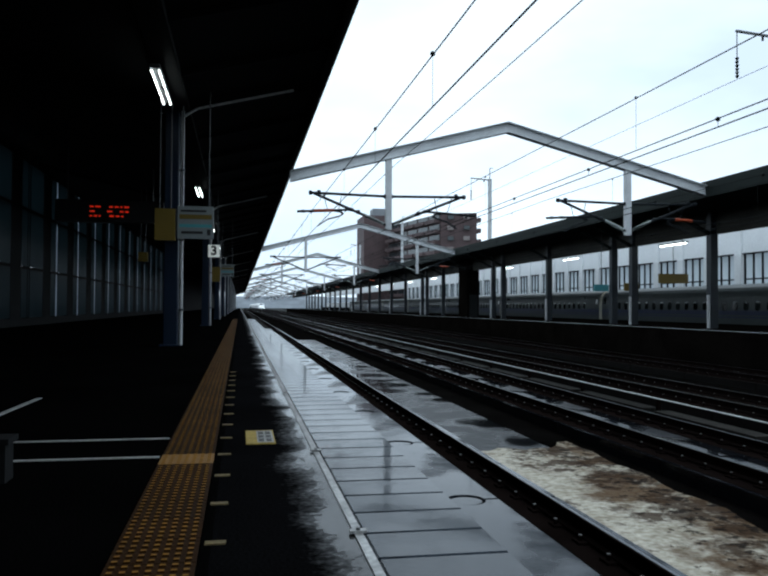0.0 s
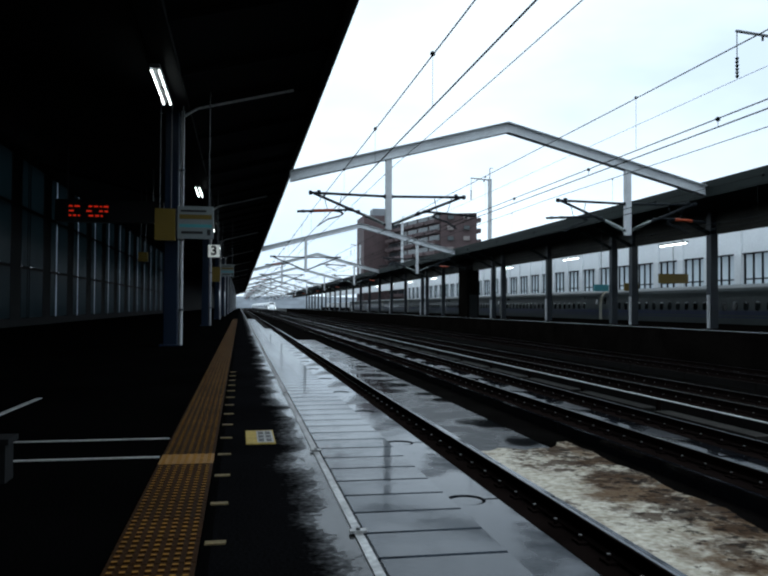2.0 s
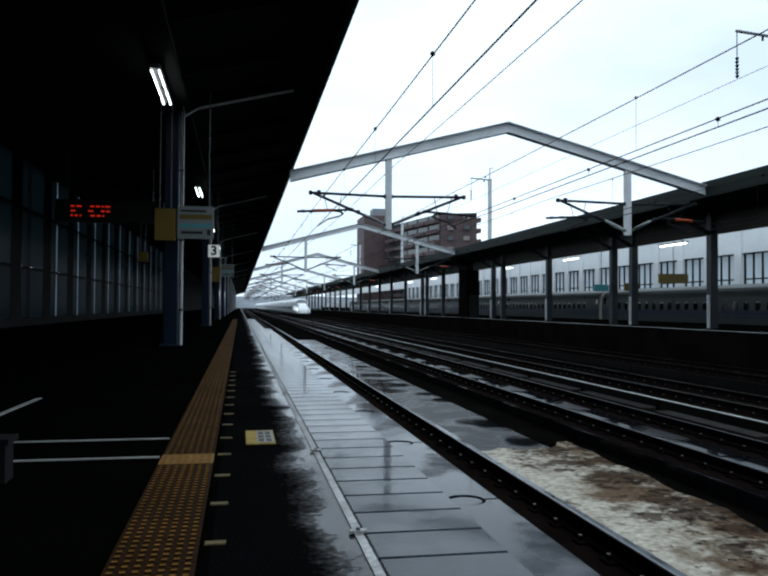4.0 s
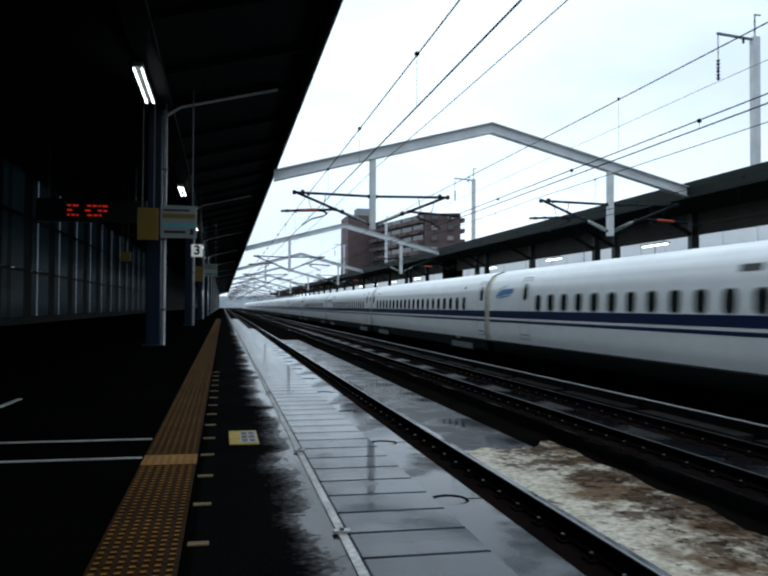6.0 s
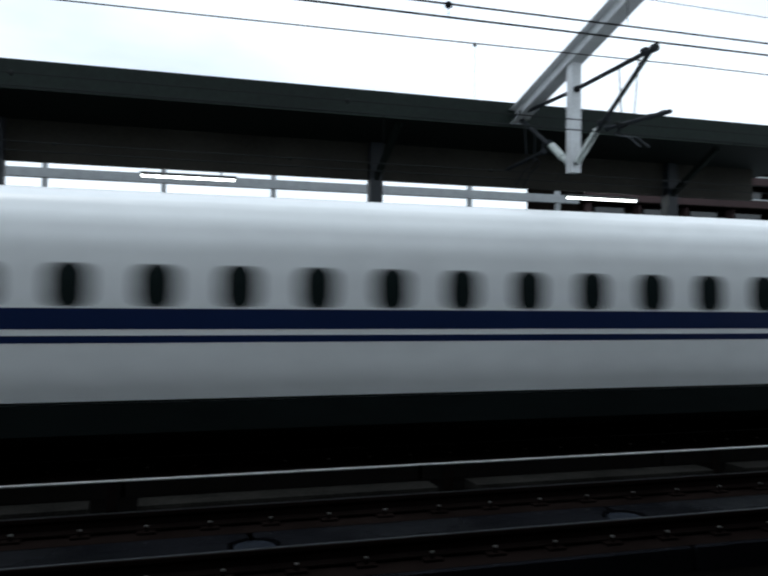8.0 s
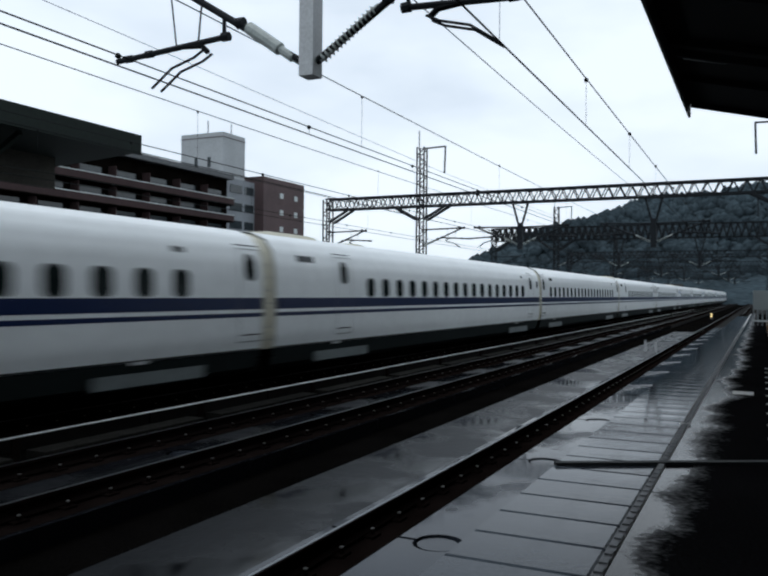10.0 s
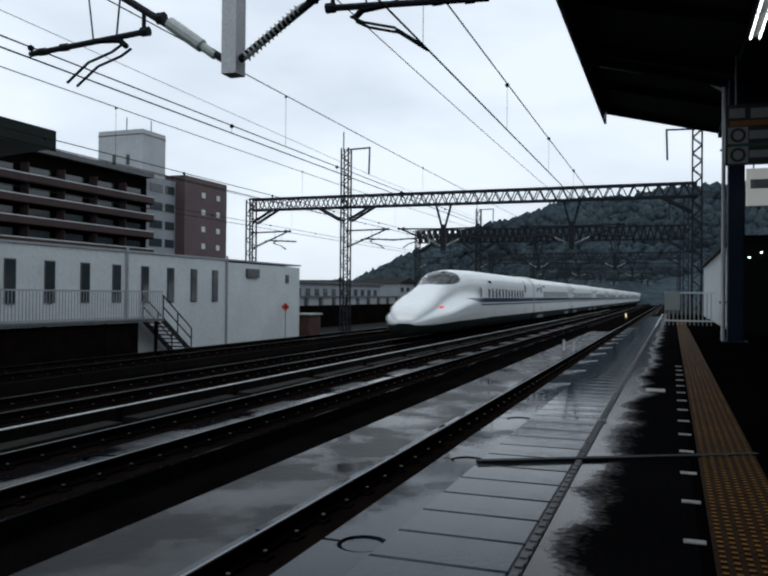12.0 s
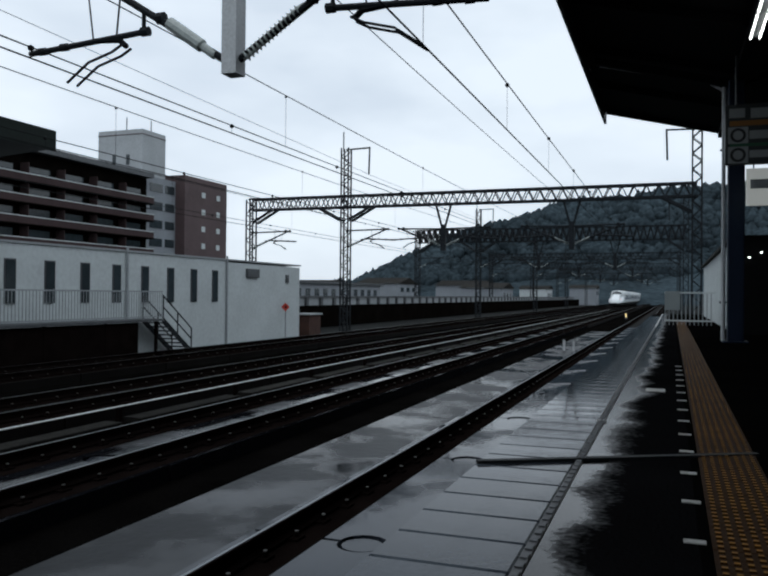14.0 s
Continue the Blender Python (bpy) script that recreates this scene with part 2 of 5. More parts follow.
M = dict(
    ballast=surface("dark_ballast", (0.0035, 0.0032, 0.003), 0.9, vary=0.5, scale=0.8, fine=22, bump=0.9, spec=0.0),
    slab=surface("track_slab_concrete", (0.018, 0.022, 0.029), 0.5, vary=0.35, scale=0.9, fine=30, bump=0.12, wet=0.9, wet_scale=0.9, each=0.1, spec=0.10),
    slab_far=surface("dark_track_slab_concrete", (0.006, 0.0055, 0.005), 0.8, vary=0.5, scale=0.9, fine=30, bump=0.3, each=0.15, spec=0.03),
    slab_mid=surface("damp_dark_slab_concrete", (0.006, 0.0065, 0.008), 0.4, vary=0.4, scale=0.9, fine=30, bump=0.15, wet=0.9, wet_scale=0.5, each=0.12, spec=0.08),
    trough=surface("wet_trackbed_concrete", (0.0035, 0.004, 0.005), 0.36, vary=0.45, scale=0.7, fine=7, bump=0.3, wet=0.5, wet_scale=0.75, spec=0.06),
    pale=stained_concrete(),
    rail_side=surface("rusty_rail_steel", (0.007, 0.005, 0.0045), 0.85, 0.0, vary=0.4, scale=2, fine=60, spec=0.0),
    rail_top=surface("polished_rail_steel", (0.14, 0.15, 0.16), 0.3, 1.0, vary=0.1, scale=2, fine=50, bump=0.02),
    bright_pipe=surface("wet_galvanised_pipe", (0.72, 0.73, 0.72), 0.35, 0.4, vary=0.2, scale=1, fine=30, bump=0.02),
    concrete_damp=surface("damp_cover_concrete", (0.018, 0.017, 0.015), 0.9, vary=0.5, scale=2, fine=20, bump=0.2, each=0.3, spec=0.05),
    clip=surface("galvanised_clip", (0.20, 0.195, 0.19), 0.4, 0.8, vary=0.3, scale=8, fine=60),
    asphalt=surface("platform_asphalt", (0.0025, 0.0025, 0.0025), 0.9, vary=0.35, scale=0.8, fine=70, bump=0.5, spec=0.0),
    asphalt_wet=rained_asphalt(),
    edging=surface("platform_edge_concrete", (0.030, 0.036, 0.045), 0.3, vary=0.25, scale=2.0, fine=35, bump=0.1, wet=0.92, wet_scale=1.3, each=0.2, spec=0.12),
    concrete=surface("dark_platform_concrete", (0.005, 0.0042, 0.0036), 0.9, vary=0.5, scale=0.7, fine=12, bump=0.3, spec=0.0),
    tactile=surface("yellow_tactile_tile", (0.024, 0.009, 0.001), 0.7, vary=0.3, scale=3, fine=30, bump=0.2, each=0.15, spec=0.08),
    plate_yellow=surface("bright_yellow_plate_paint", (0.42, 0.30, 0.05), 0.6, vary=0.25, scale=6, fine=50),
    mark_yellow=surface("worn_yellow_mark_paint", (0.16, 0.12, 0.05), 0.7, vary=0.4, scale=6, fine=50),
    tactile_dot=surface("worn_yellow_tactile_dot", (0.225, 0.110, 0.016), 0.6, vary=0.35, scale=3, fine=30, bump=0.1, each=0.15, spec=0.15),
    tactile_pale=surface("pale_replaced_tactile_tile", (0.26, 0.13, 0.025), 0.6, vary=0.2, scale=3, fine=30, bump=0.2),
    white_line=surface("worn_white_paint", (0.40, 0.40, 0.38), 0.6, vary=0.3, scale=6, fine=50),
    joint_steel=surface("edge_strip_metal", (0.45, 0.45, 0.44), 0.4, 0.7, vary=0.4, scale=3, fine=30),
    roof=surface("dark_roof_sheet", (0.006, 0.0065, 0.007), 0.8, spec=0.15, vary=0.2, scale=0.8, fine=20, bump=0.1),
    roof_top=surface("grey_green_roof", (0.007, 0.012, 0.010), 0.75, vary=0.3, scale=0.4, fine=10, bump=0.1, spec=0.2),
    fascia=surface("dark_fascia_steel", (0.012, 0.014, 0.015), 0.6, vary=0.3, scale=1, fine=20, spec=0.2),
    pillar=surface("blue_grey_painted_steel", (0.008, 0.016, 0.034), 0.4, vary=0.15, scale=2, fine=30, bump=0.05, spec=0.2),
    pillar_dark=surface("dark_blue_painted_steel", (0.012, 0.017, 0.023), 0.5, vary=0.2, scale=2, fine=30, bump=0.05),
    pipe=surface("white_drain_pipe", (0.50, 0.51, 0.52), 0.4, vary=0.1, scale=3, fine=30, bump=0.03),
    gantry=surface("grey_painted_steel", (0.54, 0.56, 0.57), 0.5, vary=0.15, scale=1.5, fine=25, bump=0.06),
    dark_steel=surface("dark_galvanised_steel", (0.09, 0.095, 0.10), 0.55, 0.2, vary=0.3, scale=2, fine=30),
    truss=surface("weathered_lattice_steel", (0.012, 0.015, 0.018), 0.7, vary=0.3, scale=2, fine=30, spec=0.15),
    pale_glass=frosted("pale_backlit_glass", (0.86, 0.91, 0.94)),
    wire=surface("weathered_copper_wire", (0.012, 0.014, 0.014), 0.8, 0.0, vary=0.2, spec=0.08),
    insulator=surface("glazed_insulator", (0.36, 0.40, 0.38), 0.25, vary=0.15, scale=6, fine=30, bump=0.03),
    train_white=surface("glossy_white_train_paint", (0.79, 0.82, 0.82), 0.28, vary=0.05, scale=0.5, fine=4, bump=0.01),
    # train white darkened: the island roof's shade is put into this colour
    train_shaded=surface("shaded_train_white", (0.055, 0.068, 0.068), 0.4, vary=0.12, scale=0.5, fine=4, bump=0.02, spec=0.3),
    train_blue=surface("navy_blue_stripe_paint", (0.006, 0.016, 0.062), 0.3, vary=0.08, scale=1, fine=6, bump=0.01),
    train_skirt=surface("dark_grey_skirt_paint", (0.010, 0.015, 0.015), 0.7, vary=0.25, scale=1, fine=8, bump=0.05, spec=0.12),
    train_cover=surface("grey_bogie_cover_paint", (0.14, 0.16, 0.16), 0.45, vary=0.2, scale=1, fine=8, bump=0.05),
    train_glass=surface("dark_train_glass", (0.010, 0.015, 0.015), 0.08, vary=0.2, scale=2, fine=4, bump=0.0, spec=0.25),
    gangway=surface("dusty_cream_gangway", (0.50, 0.48, 0.38), 0.6, vary=0.15, scale=2, fine=10),
    logo_blue=surface("blue_emblem_paint", (0.06, 0.20, 0.45), 0.4, vary=0.05),
    seam=surface("door_seam_rubber", (0.20, 0.21, 0.21), 0.6, vary=0.1),
    headlight=glow("headlight_glow", (1.0, 0.98, 0.93), 14.0),
    tube=glow("fluorescent_tube_glow", (0.95, 1.0, 0.95), 9.0),
    red_led=glow("red_led_glow", (1.0, 0.04, 0.012), 0.3),
    pane=frosted("dim_frosted_panel", (0.075, 0.105, 0.115)),
    slit=frosted("bright_frosted_strip", (0.62, 0.68, 0.74)),
    board_black=surface("black_sign_face", (0.012, 0.012, 0.013), 0.4, vary=0.2),
    sign_white=surface("white_sign_face", (0.24, 0.27, 0.27), 0.4, vary=0.06),
    sign_yellow=surface("yellow_sign_face", (0.17, 0.115, 0.012), 0.4, vary=0.06),
    sign_teal=surface("teal_sign_face", (0.10, 0.38, 0.42), 0.4, vary=0.06),
    wall_bright=surface("clean_white_wall", (0.82, 0.84, 0.85), 0.7, vary=0.06, scale=0.4, fine=6, bump=0.05),
    sign_lit=glow("lit_white_sign_face", (0.75, 0.78, 0.74), 0.35),
    board_dim=surface("dim_grey_green_sign_face", (0.022, 0.028, 0.03), 0.4, vary=0.15),
    sign_grey=surface("pale_grey_sign_text", (0.30, 0.32, 0.32), 0.5, vary=0.1),
    sign_rust=surface("orange_brown_sign_band", (0.30, 0.12, 0.02), 0.5, vary=0.1),
    sign_green=surface("dark_green_sign_band", (0.02, 0.10, 0.05), 0.5, vary=0.1),
    wall_white=surface("white_painted_wall", (0.54, 0.58, 0.58), 0.7, vary=0.1, scale=0.6, fine=6, bump=0.08),
    # tile brown lightened to carry the haze before the blocks
    wall_brown=surface("brown_tile_wall", (0.085, 0.055, 0.055), 0.7, vary=0.2, scale=0.3, fine=4, bump=0.05),
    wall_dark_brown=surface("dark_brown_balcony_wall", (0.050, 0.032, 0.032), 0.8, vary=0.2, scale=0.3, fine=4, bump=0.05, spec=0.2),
    tower_render=surface("pale_grey_tower_render", (0.40, 0.42, 0.43), 0.8, vary=0.12, scale=0.3, fine=4, bump=0.05),
    wall_grey=surface("grey_render_wall", (0.24, 0.26, 0.28), 0.8, vary=0.12, scale=0.3, fine=4, bump=0.05),
    balcony=surface("pale_balcony_edge", (0.24, 0.21, 0.20), 0.7, vary=0.12, scale=0.4, fine=4),
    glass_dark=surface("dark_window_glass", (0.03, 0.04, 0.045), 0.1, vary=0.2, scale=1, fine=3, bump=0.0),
    steel_rail=surface("grey_handrail_steel", (0.22, 0.23, 0.24), 0.5, 0.3, vary=0.15),
    # foliage made paler and bluer: rain haze put into the base colour
    leaf=surface("hazy_hill_foliage", (0.036, 0.050, 0.058), 0.95, vary=0.5, scale=0.035, fine=0.5, bump=0.5, spec=0.0),
    distant=surface("far_ground", (0.012, 0.013, 0.0125), 0.9, vary=0.3, scale=0.02, fine=0.4, spec=0.05),
    tail_red=glow("red_tail_light_glow", (0.95, 0.10, 0.04), 0.6),
    sky_blue_trim=surface("pale_grey_trim", (0.30, 0.32, 0.33), 0.6, vary=0.15),
    red=surface("red_signal_paint", (0.55, 0.05, 0.03), 0.5, vary=0.1),
    orange_sleeve=surface("orange_insulating_sleeve", (0.36, 0.06, 0.02), 0.5, vary=0.15, scale=4, fine=30, bump=0.03),
    amber=glow("amber_signal_glow", (1.0, 0.75, 0.3), 2.5),
    girder=surface("dull_olive_girder_paint", (0.040, 0.038, 0.032), 0.7, vary=0.3, scale=0.6, fine=14, bump=0.1, spec=0.15),
    # mist painted as the plain colour of the far ridge
    haze=surface("ridge_mist_grey", (0.20, 0.22, 0.24), 1.0, vary=0.3, scale=0.01, fine=0.06, bump=0.0, spec=0.0),
    rust=surface("rust_brown_box", (0.055, 0.022, 0.014), 0.8, vary=0.3),
)


# ---------------------------------------------------------------- mesh tools
def box(bm, x0, x1, y0, y1, z0, z1):
    v = [bm.verts.new((x, y, z)) for x in (x0, x1) for y in (y0, y1) for z in (z0, z1)]
    for f in ((0, 1, 3, 2), (4, 6, 7, 5), (0, 4, 5, 1), (2, 3, 7, 6), (0, 2, 6, 4), (1, 5, 7, 3)):
        bm.faces.new([v[i] for i in f])


def beam(bm, a, b, w, h):
    """A bar of section w x h from a to b."""
    a, b = Vector(a), Vector(b)
    d = (b - a).normalized()
    s = d.cross(Vector((0, 0, 1)))
    s = s.normalized() if s.length > 1e-4 else Vector((1, 0, 0))
    u = s.cross(d).normalized()
    c = [p + s * (i * w / 2) + u * (j * h / 2) for p in (a, b) for i, j in ((-1, -1), (1, -1), (1, 1), (-1, 1))]
    v = [bm.verts.new(p) for p in c]
    for f in ((3, 2, 1, 0), (4, 5, 6, 7), (0, 1, 5, 4), (1, 2, 6, 5), (2, 3, 7, 6), (3, 0, 4, 7)):
        bm.faces.new([v[i] for i in f])


def tube(bm, a, b, r, sides=8, r2=None):
    a, b = Vector(a), Vector(b)
    r2 = r if r2 is None else r2
    d = (b - a).normalized()
    s = d.orthogonal().normalized()
    u = d.cross(s)
    rings = []
    for p, q in ((a, r), (b, r2)):
        rings.append([bm.verts.new(p + (s * math.cos(k) + u * math.sin(k)) * q) for k in (2 * math.pi * i / sides for i in range(sides))])
    for i in range(sides):
        j = (i + 1) % sides
        bm.faces.new((rings[0][i], rings[0][j], rings[1][j], rings[1][i]))
    bm.faces.new(rings[0][::-1])
    bm.faces.new(rings[1])


def prism(bm, profile, y0, y1, axis="y"):
    """A closed profile drawn out along y (profile in x, z) or along x (profile in y, z)."""
    def at(p, t):
        return (p[0], t, p[1]) if axis == "y" else (t, p[0], p[1])
    r0 = [bm.verts.new(at(p, y0)) for p in profile]
    r1 = [bm.verts.new(at(p, y1)) for p in profile]
    k = len(profile)
    for i in range(k):
        j = (i + 1) % k
        bm.faces.new((r0[i], r0[j], r1[j], r1[i]))
    bm.faces.new(r0[::-1])
    bm.faces.new(r1)


def mesh(name, bm, material, smooth=False):
    bmesh.ops.recalc_face_normals(bm, faces=bm.faces)
    me = bpy.data.meshes.new(name)
    bm.to_mesh(me)
    bm.free()
    me.materials.append(material)
    if smooth:
        me.polygons.foreach_set("use_smooth", [True] * len(me.polygons))
    return me


def part(name, bm, material, parent=None, label="", smooth=False):
    ob = new(name, bm if isinstance(bm, bpy.types.Mesh) else mesh(name, bm, material, smooth))
    ob.parent = parent
    if label:
        ob["label"] = label
    return ob


def thing(name, label, category, group="", kind="", at=None):
    ob = tagged(new(name), label, category, group, kind)
    if at:
        ob.matrix_basis = at
    return ob


def boxes(*rows):
    bm = bmesh.new()
    for r in rows:
        box(bm, *r)
    return bm


def structure(name, bm, material, label, category, smooth=False):
    return tagged(part(name, bm, material, smooth=smooth), label, category, "", "structure")


# ---------------------------------------------------------------- ground and tracks
RAIL_Z, SLAB_Z, BED_Z = -1.25, -1.45, -1.68
TRACKS = (2.76, 7.65, 12.0, 17.3)
FAR, NEAR = 900.0, -330.0

structure("ground", boxes((-2500, 2500, -2500, 2500, BED_Z - 1.2, BED_Z - 0.02)), M["distant"], "dark wet open ground round the station", "ground")
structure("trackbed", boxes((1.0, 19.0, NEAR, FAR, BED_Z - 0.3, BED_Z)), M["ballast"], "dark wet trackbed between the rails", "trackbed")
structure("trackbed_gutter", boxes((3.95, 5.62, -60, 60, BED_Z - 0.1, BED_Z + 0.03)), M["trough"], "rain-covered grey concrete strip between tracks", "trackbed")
def patch_mesh():
    """A cast patch with a worn, wavering rim."""
    rim = [(3.95, 3.0), (3.95, 6.0), (3.95, 9.0), (3.95, 13.1)]
    rim += [(3.95 + u * 2.2, 13.1 + 0.25 * math.sin(u * 7) + 0.12 * math.sin(u * 23) + 1.0 * u) for u in (0.1, 0.2, 0.3, 0.4, 0.5, 0.6, 0.7, 0.8, 0.9, 1.0)]
    rim += [(6.12 - 0.02 * v + 0.10 * math.sin(v * 3.1) + 0.05 * math.sin(v * 9.7), 13.6 - v) for v in (0.5 * k for k in range(20))] + [(5.9, 3.0)]
    bm = bmesh.new()
    lo, hi = [bm.verts.new((x, y, BED_Z - 0.1)) for x, y in rim], [bm.verts.new((x, y, BED_Z + 0.06)) for x, y in rim]
    for a in range(len(rim)):
        b = (a + 1) % len(rim)
        bm.faces.new((lo[a], hi[a], hi[b], lo[b]))
    bm.faces.new(hi[::-1])
    bm.faces.new(lo)
    bmesh.ops.recalc_face_normals(bm, faces=bm.faces[:])
    return bm


structure("trackbed_patch", patch_mesh(), M["pale"], "pale dirt-stained concrete patch between tracks", "trackbed")


def rail_profile(x, z):
    return [(x - 0.073, z - 0.174), (x + 0.073, z - 0.174), (x + 0.073, z - 0.160), (x + 0.012, z - 0.135), (x + 0.012, z - 0.05),
            (x + 0.034, z - 0.04), (x + 0.034, z - 0.006), (x - 0.034, z - 0.006), (x - 0.034, z - 0.04), (x - 0.012, z - 0.05), (x - 0.012, z - 0.135), (x - 0.073, z - 0.160)]


def railway_track(cx):
    t = thing("railway_track", "slab railway track with rust-dark rails, wet with rain", "railway track", "parallel tracks", "structure")
    for s in (-0.7525, 0.7525):
        bm = bmesh.new()
        prism(bm, rail_profile(cx + s, RAIL_Z), NEAR, FAR)
        part("rail", bm, M["rail_side"], t)
        part("rail_head", boxes((cx + s - 0.010, cx + s + 0.022, NEAR, FAR, RAIL_Z - 0.006, RAIL_Z)), M["rail_top"], t, "shiny worn rail head")
        part("rail_seat", boxes((cx + s - 0.34, cx + s + 0.34, NEAR, FAR, SLAB_Z - 0.01, SLAB_Z + 0.004)), M["rail_side"], t, "rust-black strip under the rail")
        bm = bmesh.new()
        for k in range(-90, 140):
            y = k * 0.625
            box(bm, cx + s - 0.17, cx + s + 0.17, y - 0.09, y + 0.09, SLAB_Z, SLAB_Z + 0.028)
            for d in (-0.12, 0.12):
                tube(bm, (cx + s + d, y, SLAB_Z + 0.02), (cx + s + d, y, SLAB_Z + 0.075), 0.022, 6)
        tagged(part("rail_fastening", bm, M["rail_side"], t, "rows of bolted rail fastenings"), kind="stuff")
        bm = bmesh.new()
        for k in range(-90, 140):
            y = k * 0.625
            for d in (-0.12, 0.12):
                tube(bm, (cx + s + d, y, SLAB_Z + 0.075), (cx + s + d, y, SLAB_Z + 0.088), 0.02, 6)
        tagged(part("bolt_head", bm, M["clip"], t, "bright bolt heads"), kind="stuff")
    return t


tracks = [railway_track(cx) for cx in TRACKS]
SLAB_LEN = 4.1


def slab_mesh(material):
    """One track slab with the half-round notches for the stoppers at its ends."""
    bm = bmesh.new()
    y0, y1, w = 0.03, SLAB_LEN - 0.03, 1.17
    arc = [(0.235 * math.cos(a), 0.235 * math.sin(a)) for a in (math.pi * i / 8 for i in range(9))]
    outline = [(w, y0), (w, y1)] + [(x, y1 - y) for x, y in arc] + [(-w, y1), (-w, y0)] + [(-x, y0 + y) for x, y in arc]
    top = [bm.verts.new((x, y, SLAB_Z)) for x, y in outline]
    low = [bm.verts.new((x, y, BED_Z)) for x, y in outline]
    bm.faces.new(top)
    for i in range(len(top)):
        j = (i + 1) % len(top)
        bm.faces.new((top[i], low[i], low[j], top[j]))
    return mesh("track_slab", bm, material)


def stopper_mesh():
    bm = bmesh.new()
    tube(bm, (0, 0, BED_Z), (0, 0, SLAB_Z - 0.015), 0.20, 16)
    return mesh("stopper", bm, M["slab"])


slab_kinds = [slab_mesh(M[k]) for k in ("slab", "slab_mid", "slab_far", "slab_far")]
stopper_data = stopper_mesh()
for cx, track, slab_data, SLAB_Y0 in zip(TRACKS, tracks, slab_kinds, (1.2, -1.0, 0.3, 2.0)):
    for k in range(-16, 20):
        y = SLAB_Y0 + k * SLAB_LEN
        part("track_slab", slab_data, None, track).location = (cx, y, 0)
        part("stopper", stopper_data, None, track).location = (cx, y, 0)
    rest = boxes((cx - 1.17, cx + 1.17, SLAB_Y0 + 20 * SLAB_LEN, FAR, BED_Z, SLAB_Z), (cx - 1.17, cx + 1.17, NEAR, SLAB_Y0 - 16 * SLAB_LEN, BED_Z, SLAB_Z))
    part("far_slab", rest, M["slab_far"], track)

def centre_pipe():
    """The shiny pipe and the cable trough between the two through tracks."""
    t = thing("trackside_pipe", "shiny steel pipe on brackets above a cable trough between tracks", "pipe", "", "structure")
    for x, z in ((9.98, -1.275),):
        bm = bmesh.new()
        tube(bm, (x, -140, z), (x, 200, z), 0.016, 8)
        part("pipe", bm, M["bright_pipe"], t, "bright wet pipe")
    for k in range(60):
        y = -120 + k * 4.3
        part("bracket", boxes((9.95, 10.01, y - 0.06, y + 0.06, BED_Z, -1.30)), M["rail_side"], t)
        part("trough_cover", boxes((9.70, 10.10, y + 0.25, y + 4.0, BED_Z, BED_Z + 0.16)), M["concrete_damp"], t)


centre_pipe()

# ---------------------------------------------------------------- near platform
P_END = -46.0
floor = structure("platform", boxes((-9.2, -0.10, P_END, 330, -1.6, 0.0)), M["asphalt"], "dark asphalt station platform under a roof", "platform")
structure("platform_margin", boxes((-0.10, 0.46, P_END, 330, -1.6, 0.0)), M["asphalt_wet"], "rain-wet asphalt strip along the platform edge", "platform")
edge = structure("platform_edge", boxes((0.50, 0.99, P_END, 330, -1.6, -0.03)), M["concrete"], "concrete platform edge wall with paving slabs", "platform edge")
structure("edge_trim", boxes((0.462, 0.498, P_END, 330, -0.05, 0.006)), M["joint_steel"], "narrow worn metal strip along the platform edge", "trim")


def edge_slab_mesh():
    bm = bmesh.new()
    box(bm, 0.505, 1.01, 0.006, 0.3155, -0.10, 0.0)
    bmesh.ops.bevel(bm, geom=bm.edges[:], offset=0.008, segments=1, affect="EDGES")
    return mesh("edge_slab", bm, M["edging"])


strip = thing("tactile_strip", "yellow tactile paving strip with raised dots", "tactile paving", "", "structure")


def tactile_mesh():
    bm = bmesh.new()
    box(bm, -0.455, -0.145, 0.003, 0.297, 0.0, 0.008)
    for i in range(7):
        for j in range(5):
            x, y = -0.450 + (i + 0.5) * 0.30 / 7, (j + 0.5) * 0.06
            b = [bm.verts.new((x + a * 0.013, y + c * 0.013, 0.008)) for a, c in ((-1, -1), (1, -1), (1, 1), (-1, 1))]
            t = [bm.verts.new((x + a * 0.010, y + c * 0.010, 0.014)) for a, c in ((-1, -1), (1, -1), (1, 1), (-1, 1))]
            bm.faces.new(t).material_index = 1
            for q in range(4):
                bm.faces.new((b[q], b[(q + 1) % 4], t[(q + 1) % 4], t[q]))
    me = mesh("tactile_tile", bm, M["tactile"])
    me.materials.append(M["tactile_dot"])
    return me


# ---------------------------------------------------------------- near platform roof
def roof_under(x):
    """Height of the roof's underside over the near platform."""
    return 5.56 + (x + 1.4) * 0.253 if x > -1.4 else 5.56 - (x + 1.4) * 0.23


R_END = -24.0
W_X = -9.2


